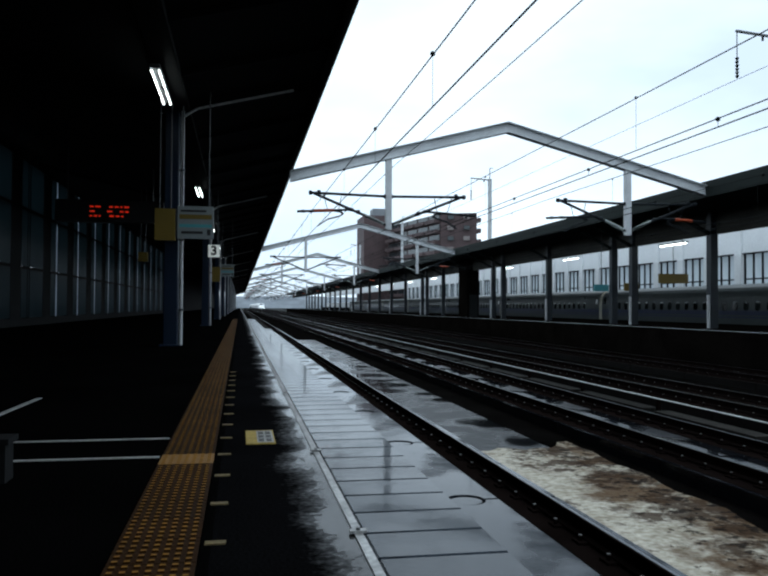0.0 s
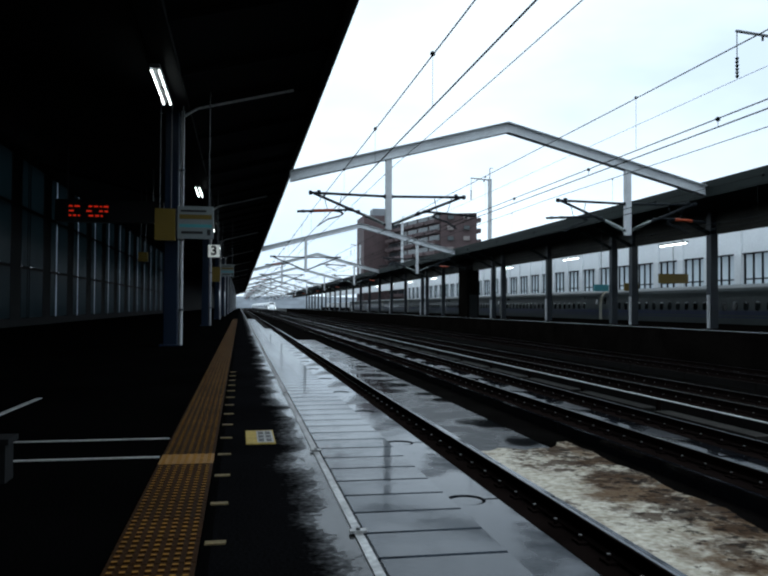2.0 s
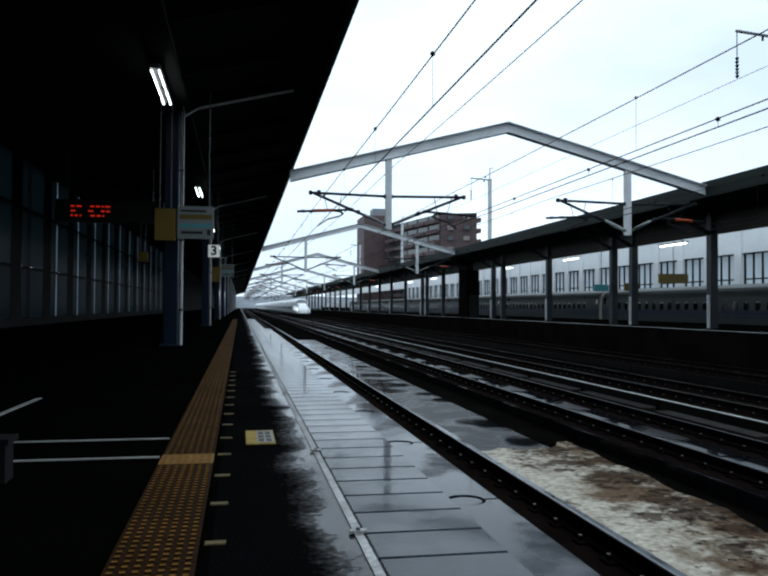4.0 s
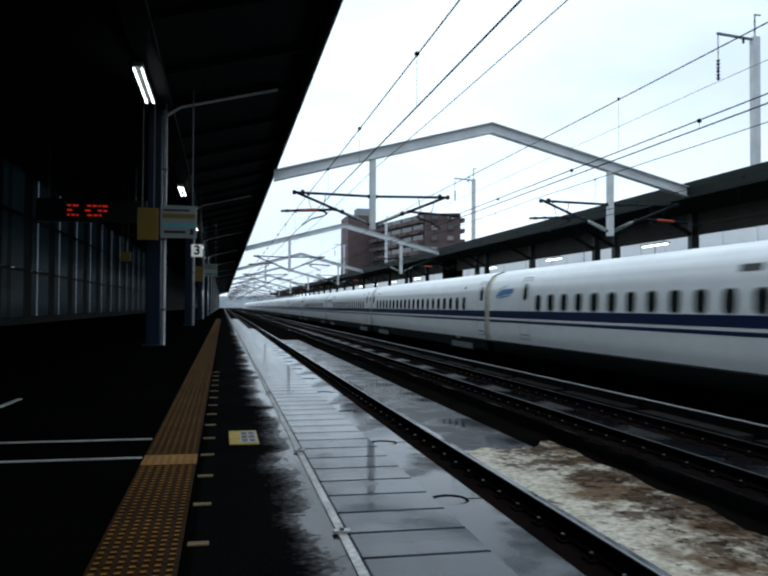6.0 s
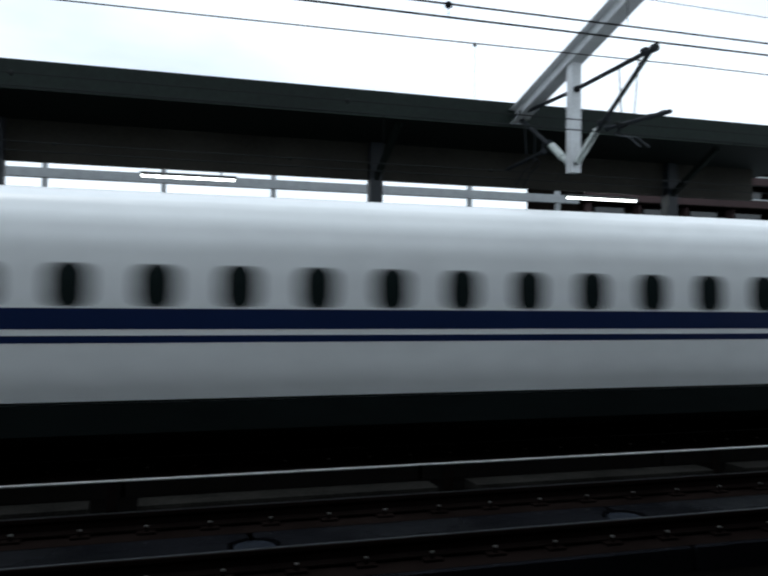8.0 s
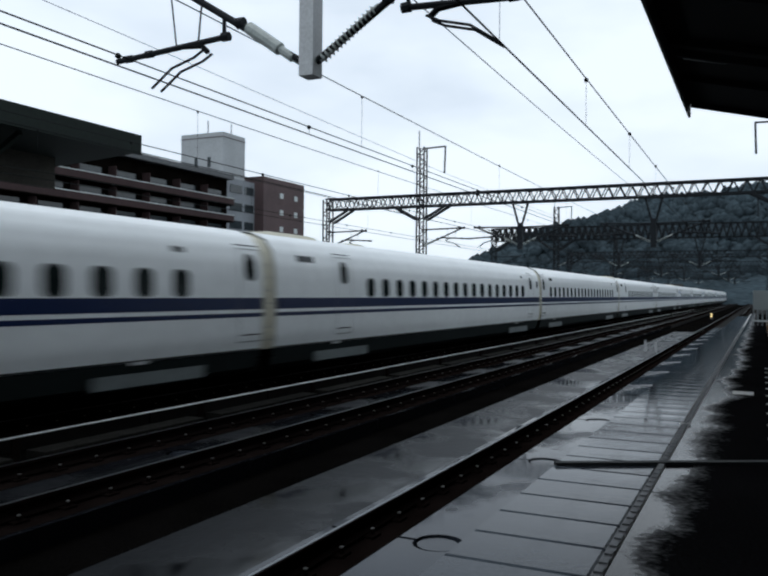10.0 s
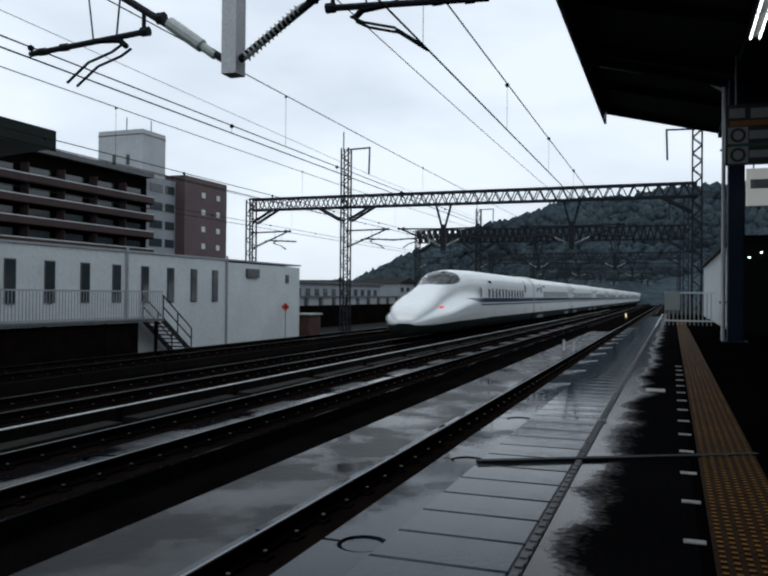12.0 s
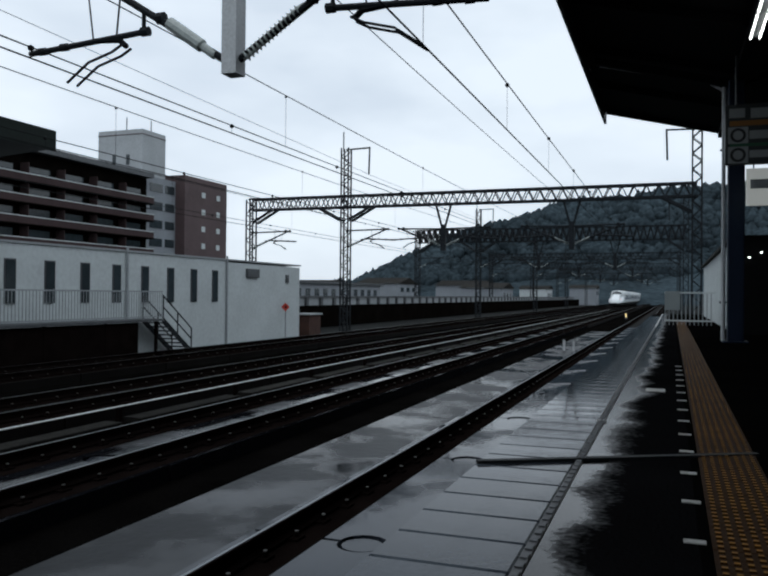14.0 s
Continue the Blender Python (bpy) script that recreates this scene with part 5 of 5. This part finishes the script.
train, car_kinds = bullet_train("bullet_train", "white bullet train with navy stripes running past at speed", TRACKS[2], 430)
parked = thing("parked_train", "train with dark stripe beyond the island platform, roof shade put into its paint", "train", at=pose(30.6, 10.0, RAIL_Z))
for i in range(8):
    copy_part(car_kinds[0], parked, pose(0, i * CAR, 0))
# Swap the white for its darkened copy, which carries the roof shade.
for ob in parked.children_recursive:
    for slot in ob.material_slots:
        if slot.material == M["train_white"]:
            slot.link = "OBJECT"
            slot.material = M["train_shaded"]

# ---------------------------------------------------------------- beyond the far platform
structure("station_wall", boxes((36.0, 36.4, 40, 330, -3, 2.3), (36.0, 36.4, 40, 330, 4.95, 8.6)), M["wall_bright"], "white station side wall above and below its windows", "wall")
structure("station_floor", boxes((33.5, 60.0, 40, 330, -3, 0.6)), M["concrete"], "dark concourse floor behind the station wall", "floor")


def station_window(y):
    w = thing("station_window", "tall station window with dark frames and a grey pier", "window", "station windows", "structure")
    part("pier", boxes((35.8, 36.3, y, y + 0.85, 2.303, 4.947)), M["wall_bright"], w)
    for k in range(3):
        a = y + 0.90 + k * 0.98
        part("pane", boxes((36.15, 36.18, a, a + 0.90, 2.31, 4.94)), M["pale_glass"], w)
        part("mullion", boxes((36.02, 36.2, a + 0.905, a + 0.975, 2.303, 4.947)), M["truss"], w)
    part("lintel", boxes((35.9, 36.14, y + 0.86, y + 3.82, 4.84, 4.945)), M["truss"], w, "dark window head")
    part("transom", boxes((36.0, 36.14, y + 0.86, y + 3.82, 3.0, 3.1)), M["truss"], w)
    part("window_sill", boxes((35.7, 36.0, y, y + 3.84, 2.2, 2.297)), M["wall_bright"], w, "bright white ledge")
    part("pilaster", boxes((35.85, 35.997, y + 0.1, y + 0.75, 4.953, 8.5)), M["wall_bright"], w)


for k in range(34):
    station_window(40.0 + k * 3.85)


def far_barrier():
    f = thing("overhead_walkway_rail", "pale grey horizontal steel rail on posts beyond the island platform", "railing")
    part("rail_beam", boxes((34.0, 34.3, -20, 39.8, 5.72, 6.1)), M["sky_blue_trim"], f)
    part("lower_beam", boxes((34.05, 34.2, -20, 39.8, 4.9, 5.0)), M["sky_blue_trim"], f)
    for k in range(13):
        part("post", boxes((34.05, 34.25, -19 + k * 4.6, -18.8 + k * 4.6, BED_Z, 6.5)), M["sky_blue_trim"], f)
    part("base_wall", boxes((33.9, 34.0, -20, 39.8, BED_Z, 1.6)), M["wall_white"], f)


far_barrier()


# ---------------------------------------------------------------- white trackside building
def annex():
    a = thing("trackside_building", "low white trackside building with narrow dark windows", "building")
    part("wall", boxes((20.5, 27.0, -33.48, -17.5, BED_Z, 2.54)), M["wall_white"], a)
    part("wall", boxes((20.5, 27.0, -41.6, -33.52, BED_Z, 2.46)), M["wall_white"], a)
    part("coping", boxes((20.44, 27.1, -41.7, -17.4, 2.545, 2.62)), M["sky_blue_trim"], a)
    for k in range(9):
        y = -32.5 + k * 1.77
        w = part("window", boxes((20.46, 20.497, y - 0.24, y + 0.24, 0.52, 2.02)), M["dark_steel"], a)
        part("pane", boxes((20.44, 20.458, y - 0.20, y + 0.20, 0.56, 1.98)), M["glass_dark"], w)
    part("vent", boxes((20.36, 20.497, -36.6, -35.4, 1.75, 2.2)), M["dark_steel"], a, "dark wall vent")
    part("vent", boxes((20.42, 20.497, -40.1, -39.8, 1.55, 2.0)), M["dark_steel"], a, "small dark vent")
    for y in (-33.5, -26.0):
        bm = bmesh.new()
        tube(bm, (20.43, y, BED_Z), (20.43, y, 2.75), 0.05, 8)
        part("downpipe", bm, M["sky_blue_trim"], a)


annex()


def walkway():
    w = thing("steel_walkway", "raised steel walkway with pale railing and a stair", "walkway")
    part("deck", boxes((19.3, 20.40, -26.9, F_END - 0.02, -0.22, -0.12)), M["dark_steel"], w)
    for k in range(4):
        part("leg", boxes((19.4, 19.5, -26.6 + k * 3.0, -26.5 + k * 3.0, BED_Z, -0.22)), M["rail_side"], w)
    # Black sheet filling in the shade beneath the deck.
    part("skirt_panel", boxes((19.42, 19.46, -25.4, F_END - 0.02, BED_Z, -0.24)), M["rail_side"], w, "black sheet for the shade under the walkway")
    part("handrail", boxes((19.30, 19.35, -26.8, -17.1, 0.95, 1.0)), M["sky_blue_trim"], w)
    part("lower_rail", boxes((19.30, 19.35, -26.8, -17.1, -0.05, 0.0)), M["sky_blue_trim"], w)
    for k in range(66):
        y = -26.75 + k * 0.145
        part("baluster", boxes((19.315, 19.335, y, y + 0.018, 0.0, 0.95)), M["sky_blue_trim"], w)
    st = part("stair", boxes((19.45, 19.5, -28.95, -28.9, BED_Z, BED_Z + 0.05)), M["dark_steel"], w)
    for k in range(8):
        part("tread", boxes((19.4, 20.3, -27.15 - k * 0.24, -26.92 - k * 0.24, -0.32 - k * 0.175, -0.28 - k * 0.175)), M["truss"], st)
    for x in (19.36, 20.34):
        bm = bmesh.new()
        beam(bm, (x, -26.9, -0.2), (x, -28.9, BED_Z + 0.1), 0.05, 0.2)
        part("stringer", bm, M["truss"], st)
        for dz in (0.5, 0.95):
            bm = bmesh.new()
            beam(bm, (x, -26.9, -0.15 + dz), (x, -28.9, BED_Z + 0.15 + dz), 0.04, 0.04)
            part("stair_rail", bm, M["truss"], st)
        for y, z in ((-26.9, -0.15), (-27.9, -0.92), (-28.9, BED_Z + 0.1)):
            part("rail_post", boxes((x - 0.02, x + 0.02, y - 0.02, y + 0.02, z, z + 1.0)), M["truss"], st)


walkway()
sg = thing("diamond_sign", "red diamond warning sign on a thin post", "sign")
part("post", boxes((20.1, 20.14, -39.14, -39.1, BED_Z, 0.3)), M["steel_rail"], sg)
bm = bmesh.new()
box(bm, -0.17, 0.17, -0.02, 0.02, -0.17, 0.17)
part("diamond", bm, M["red"], sg).matrix_basis = pose(20.1, -39.06, 0.2, 0, 45, 20)
part("mark", boxes((20.0, 20.2, -39.035, -39.03, 0.14, 0.26)), M["rail_side"], sg, "dark bar mark")
cab = thing("trackside_cabinet", "rust-brown trackside cabinet with pale lid", "cabinet")
part("body", boxes((20.6, 21.8, -44.8, -43.2, BED_Z, -0.35)), M["rust"], cab)
part("lid", boxes((20.5, 21.9, -44.9, -43.1, -0.345, -0.25)), M["sky_blue_trim"], cab)


# ---------------------------------------------------------------- line-side wall and houses
def side_wall():
    w = thing("viaduct_parapet", "dark line-side parapet wall with pale panels", "wall", "", "structure")
    part("base", boxes((26.0, 26.4, -240, -42.5, BED_Z, 0.05)), M["concrete"], w)
    part("rail_cap", boxes((25.98, 26.42, -240, -42.5, 0.66, 0.80)), M["dark_steel"], w)
    for k in range(70):
        y = -44.0 - k * 2.6
        part("panel", boxes((26.1, 26.2, y - 2.0, y, 0.053, 0.655)), M["sky_blue_trim"], w)
        part("post", boxes((25.95, 26.25, y - 2.5, y - 2.1, 0.053, 0.655)), M["dark_steel"], w)


side_wall()


def house(x, y, w, d, h, mat):
    s = thing("house", "small pale house beyond the line-side wall", "house", "houses")
    part("wall", boxes((x, x + w, y, y + d, BED_Z - 0.5, h)), M[mat], s)
    bm = bmesh.new()
    prism(bm, [(y - 0.4, h + 0.003), (y + d + 0.4, h + 0.003), (y + d / 2, h + d * 0.10)], x - 0.4, x + w + 0.4, axis="x")
    part("roof", bm, M["concrete_damp"], s)
    for k in range(3):
        part("window", boxes((x - 0.03, x - 0.003, y + d * (0.15 + 0.28 * k), y + d * (0.30 + 0.28 * k), h - 2.2, h - 1.0)), M["glass_dark"], s)


for x, y, w, d, h, mat in ((34, -178, 9, 12, 2.6, "wall_grey"), (44, -205, 12, 14, 3.4, "wall_grey"), (30, -212, 7, 9, 2.8, "wall_white"),
                           (62, -150, 10, 14, 2.4, "wall_grey"), (22, -260, 8, 10, 3.6, "wall_grey"), (70, -220, 12, 18, 4.0, "wall_grey")):
    house(x, y, w, d, h, mat)
depot = thing("depot_building", "long low grey building beyond the line-side wall", "building")
part("wall", boxes((52, 60, -140, -100, BED_Z, 2.6)), M["wall_grey"], depot)
part("roof", boxes((51.5, 60.5, -140.5, -99.5, 2.603, 3.0)), M["dark_steel"], depot)
for k in range(12):
    part("window", boxes((51.95, 51.997, -138 + k * 3.2, -136.4 + k * 3.2, 0.6, 1.8)), M["glass_dark"], depot)


# ---------------------------------------------------------------- apartment blocks
def block_far():
    """The tall block beyond the island platform, its balconies towards the line."""
    a = thing("apartment_block", "tall brown tiled apartment block with recessed balconies", "apartment building")
    p1, p2, p3 = Vector((46, 246)), Vector((53.5, 207)), Vector((62.5, 203.5))
    back = [Vector((72, 240)), Vector((56, 262))]
    bm = bmesh.new()
    pts = [p1, p2, p3, *back]
    lo, hi = [bm.verts.new((p.x, p.y, -3)) for p in pts], [bm.verts.new((p.x, p.y, 26.3)) for p in pts]
    bm.faces.new(hi)
    for i in range(5):
        bm.faces.new((lo[i], lo[(i + 1) % 5], hi[(i + 1) % 5], hi[i]))
    part("wall", bm, M["wall_brown"], a)
    part("stair_tower", boxes((38.6, 46.5, 247, 262, -3, 30.0)), M["wall_brown"], a)
    part("tank_room", boxes((42.0, 46.0, 250, 256, 30.0, 32.6)), M["wall_grey"], a)
    d = (p2 - p1).normalized()
    n = Vector((-d.y, d.x)) if Vector((-d.y, d.x)).x < 0 else Vector((d.y, -d.x))
    for s in range(9):
        z = 1.0 + s * 2.85
        for k in range(5):
            q = p1 + d * (2 + k * 7.6) + n * 0.05
            e = q + d * 6.6
            bm = bmesh.new()
            beam(bm, (q.x, q.y, z + 1.75), (e.x, e.y, z + 1.75), 0.3, 1.5)
            part("recess", bm, M["glass_dark"], a)
            bm = bmesh.new()
            beam(bm, (q.x + n.x * 0.8, q.y + n.y * 0.8, z + 0.5), (e.x + n.x * 0.8, e.y + n.y * 0.8, z + 0.5), 1.5, 1.0)
            part("balcony", bm, M["wall_brown"], a)
        for k in range(2):
            q = p2 + (p3 - p2) * (0.25 + 0.45 * k)
            part("window", boxes((q.x - 0.8, q.x + 0.8, q.y - 0.9, q.y - 0.3, z + 0.8, z + 1.9)), M["balcony"] if (s + k) % 2 else M["glass_dark"], a)
        part("balcony_end", boxes((62.6, 63.6, 203, 207, z, z + 1.1)), M["wall_brown"], a)


block_far()


def block_side():
    a = thing("apartment_block", "long brown apartment block with pale banded balconies", "apartment building")
    x0 = 75.0
    # Shade of the balcony recesses put into the colour of back wall and slabs.
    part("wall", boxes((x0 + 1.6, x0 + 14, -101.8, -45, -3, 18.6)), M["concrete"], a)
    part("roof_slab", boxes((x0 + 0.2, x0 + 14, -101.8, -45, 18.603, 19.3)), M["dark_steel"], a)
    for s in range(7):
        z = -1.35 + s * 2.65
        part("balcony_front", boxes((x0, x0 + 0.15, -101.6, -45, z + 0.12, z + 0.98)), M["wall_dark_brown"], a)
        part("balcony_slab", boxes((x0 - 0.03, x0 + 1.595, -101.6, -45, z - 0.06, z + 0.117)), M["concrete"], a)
        part("balcony_cap", boxes((x0 - 0.03, x0 + 0.18, -101.6, -45, z + 0.983, z + 1.09)), M["wall_white"], a)
        for k in range(9):
            y = -100.2 + k * 6.2
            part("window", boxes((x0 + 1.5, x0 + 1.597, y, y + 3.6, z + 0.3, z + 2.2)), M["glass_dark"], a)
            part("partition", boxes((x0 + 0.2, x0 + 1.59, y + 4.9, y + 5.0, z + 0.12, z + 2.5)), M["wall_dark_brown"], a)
    part("lift_tower", boxes((x0 + 2.3, x0 + 10.7, -107.5, -101.6, 19.303, 26.4)), M["tower_render"], a, "pale rooftop lift tower")
    part("tower_band", boxes((x0 + 2.25, x0 + 10.75, -107.55, -101.55, 25.6, 25.72)), M["wall_brown"], a)
    for x in (80.0, 82.6):
        part("tower_window", boxes((x - 0.3, x + 0.3, -101.597, -101.5, 20.9, 22.5)), M["glass_dark"], a)
    for x, y in ((81.0, -102.5), (79.0, -106.0)):
        bm = bmesh.new()
        tube(bm, (x, y, 26.4), (x, y, 28.6), 0.08, 6)
        part("aerial", bm, M["dark_steel"], a)
    part("stair_wing", boxes((x0 + 2.2, x0 + 14, -110.2, -101.85, -3, 19.29)), M["wall_grey"], a, "grey stair wing")
    part("end_wing", boxes((x0 + 0.4, x0 + 14, -123.2, -110.25, -3, 20.4)), M["wall_brown"], a, "brown end wing")
    for s in range(6):
        z = 1.6 + s * 2.9
        part("window", boxes((x0 + 2.1, x0 + 2.197, -106.6, -103.4, z + 0.9, z + 2.2)), M["glass_dark"], a)
        part("window", boxes((x0 + 2.1, x0 + 2.197, -109.8, -107.4, z + 0.9, z + 2.2)), M["glass_dark"], a)
        for k, y in enumerate((-116.2, -120.8)):
            part("small_window", boxes((x0 + 0.3, x0 + 0.397, y, y + 1.0, z + 1.1, z + 2.0)), M["wall_white"], a)
        part("end_balcony", boxes((x0 + 1.0, x0 + 6, -124.2, -123.205, z, z + 1.1)), M["balcony"], a)


block_side()


# ---------------------------------------------------------------- hill
def hill_height(x, y):
    ridge = along(((-260, 62), (-80, 59), (0, 57), (35, 53), (70, 47), (102, 39), (125, 28), (145, 16), (160, 5), (185, 0)), x)
    return ridge * math.exp(-((y + 430) / 85) ** 2) + 4.0 * noise.noise((x * 0.025, y * 0.025, 0)) - 3


def hill():
    bm = bmesh.new()
    grid = []
    for i in range(76):
        row = []
        for j in range(34):
            x, y = -255 + i * 6.0, -225 - j * 12.5
            row.append(bm.verts.new((x, y, hill_height(x, y))))
        grid.append(row)
    for a, c in zip(grid, grid[1:]):
        for j in range(33):
            bm.faces.new((a[j], a[j + 1], c[j + 1], c[j]))
    h = tagged(part("wooded_hill", bm, M["leaf"], smooth=True), "wooded hill with rain haze put into its foliage colour", "hill", "", "structure")
    ico = bmesh.new()
    bmesh.ops.create_icosphere(ico, subdivisions=1, radius=1.0)
    base = [v.co.copy() for v in ico.verts]
    tris = [[v.index for v in f.verts] for f in ico.faces]
    ico.free()
    rng = random.Random(7)
    verts, faces = [], []
    for _ in range(9000):
        x, y = rng.uniform(-140, 165), rng.uniform(-440, -325)
        z = hill_height(x, y)
        if z < -1.5:
            continue
        r = 0.7 + 3.0 * rng.random() ** 2.2
        k = len(verts)
        for co in base:
            s = r * rng.uniform(0.55, 1.35)
            verts.append((x + co.x * s, y + co.y * s, z + r * 0.15 + co.z * s * 1.15))
        faces += [[k + i for i in t] for t in tris]
    me = bpy.data.meshes.new("tree_crowns")
    me.from_pydata(verts, [], faces)
    me.materials.append(M["leaf"])
    me.polygons.foreach_set("use_smooth", [True] * len(faces))
    tagged(part("tree_crowns", me, None), "dense dark tree crowns covering the hill", "woods", "", "stuff")


hill()

# ---------------------------------------------------------------- truss gantries
def lattice(px, y, top, foot=BED_Z, half=0.25):
    bm = bmesh.new()
    for dx in (-half, half):
        for dy in (-half, half):
            beam(bm, (px + dx, y + dy, foot), (px + dx, y + dy, top), 0.085, 0.085)
    for i in range(int((top - foot) / 0.45)):
        z = foot + i * 0.45
        s = 1 if i % 2 else -1
        for d in (-half, half):
            beam(bm, (px - half * s, y + d, z), (px + half * s, y + d, z + 0.45), 0.05, 0.05)
    return bm


def truss_gantry(y, zs=6.68, ze=7.42, x0=-1.3, x1=27.4):
    g = thing("truss_gantry", "dark lattice steel gantry over the tracks", "catenary gantry", "lattice gantries")
    bm = bmesh.new()
    for z in (zs, ze):
        for d in (-0.35, 0.35):
            beam(bm, (x0, y + d, z), (x1, y + d, z), 0.11, 0.11)
    n, bar = 84, 0.15 if ze - zs > 1.2 else 0.06
    for i in range(n):
        a, c = x0 + (x1 - x0) * i / n, x0 + (x1 - x0) * (i + 1) / n
        for d in (-0.35, 0.35):
            beam(bm, (a, y + d, zs if i % 2 else ze), (c, y + d, ze if i % 2 else zs), bar, bar)
    for px, sides in ((x0, (1,)), (20.3, (-1, 1)), (x1, (-1,))):
        for s in sides:
            for d in (-0.35, 0.35):
                beam(bm, (px + s * 0.3, y + d, 5.8), (px + s * 1.9, y + d, zs), 0.15, 0.15)
    part("truss", bm, M["truss"], g)
    for px, top in ((x0, 11.4), (20.3, 10.6), (x1, ze)):
        part("lattice_post", lattice(px, y, top), M["truss"], g)
    for px, s in ((20.3, -1), (x0, 1)):
        bm = bmesh.new()
        beam(bm, (px, y, 10.5), (px + s * 1.7, y, 10.55), 0.09, 0.09)
        tube(bm, (px + s * 1.65, y, 10.5), (px + s * 1.6, y, 8.8), 0.06, 6)
        tube(bm, (px + 0.2, y, 10.4), (px + 0.2, y, 11.7), 0.04, 6)
        part("feeder_bracket", bm, M["truss"], g)
    for px in (5.65, 13.6):
        bm = bmesh.new()
        for s in (-1, 1):
            beam(bm, (px + s * 0.5, y, zs), (px + s * 0.12, y, 5.3), 0.12, 0.12)
        beam(bm, (px, y, 5.4), (px, y, 3.75), 0.3, 0.3)
        part("drop_post", bm, M["truss"], g)
        cantilever(g, px, y, -1)
        cantilever(g, px, y, 1)
    cantilever(g, 20.3, y, -1)
    cantilever(g, x1, y, -1)
    return g


for y, zs, ze in ((-48.0, 6.68, 7.42), (-86.0, 6.9, 8.3), (-125.0, 6.68, 7.6), (-164.0, 6.68, 7.6), (-203.0, 6.68, 7.6)):
    truss_gantry(y, zs, ze)

# ---------------------------------------------------------------- paving pieces
edge_data, tile_data = edge_slab_mesh(), tactile_mesh()
for k in range(300):
    part("edge_slab", edge_data, None, edge).location = (0, -40.225 + k * 0.3215, 0)
    tile = part("tactile_tile", tile_data, None, strip)
    tile.location = (0, -34 + k * 0.30, 0)
    if k == 129:
        tile.material_slots[0].link = "OBJECT"
        tile.material_slots[0].material = M["tactile_pale"]
SPEED = 73.85


def motions():
    walk(led_text, [(0.0, pose(-4.65, 0, 0)), (1.5, pose(-5.15, 0, 0)), (3.2, pose(-5.7, 0, 0)), (5.3, pose(-4.5, 0, 0)), (6.3, pose(-4.9, 0, 0)), (14.0, pose(-5.4, 0, 0))])
    walk(train, [(t, pose(TRACKS[2], 445.75 - SPEED * t, RAIL_Z)) for t in range(0, 15)])


motions()
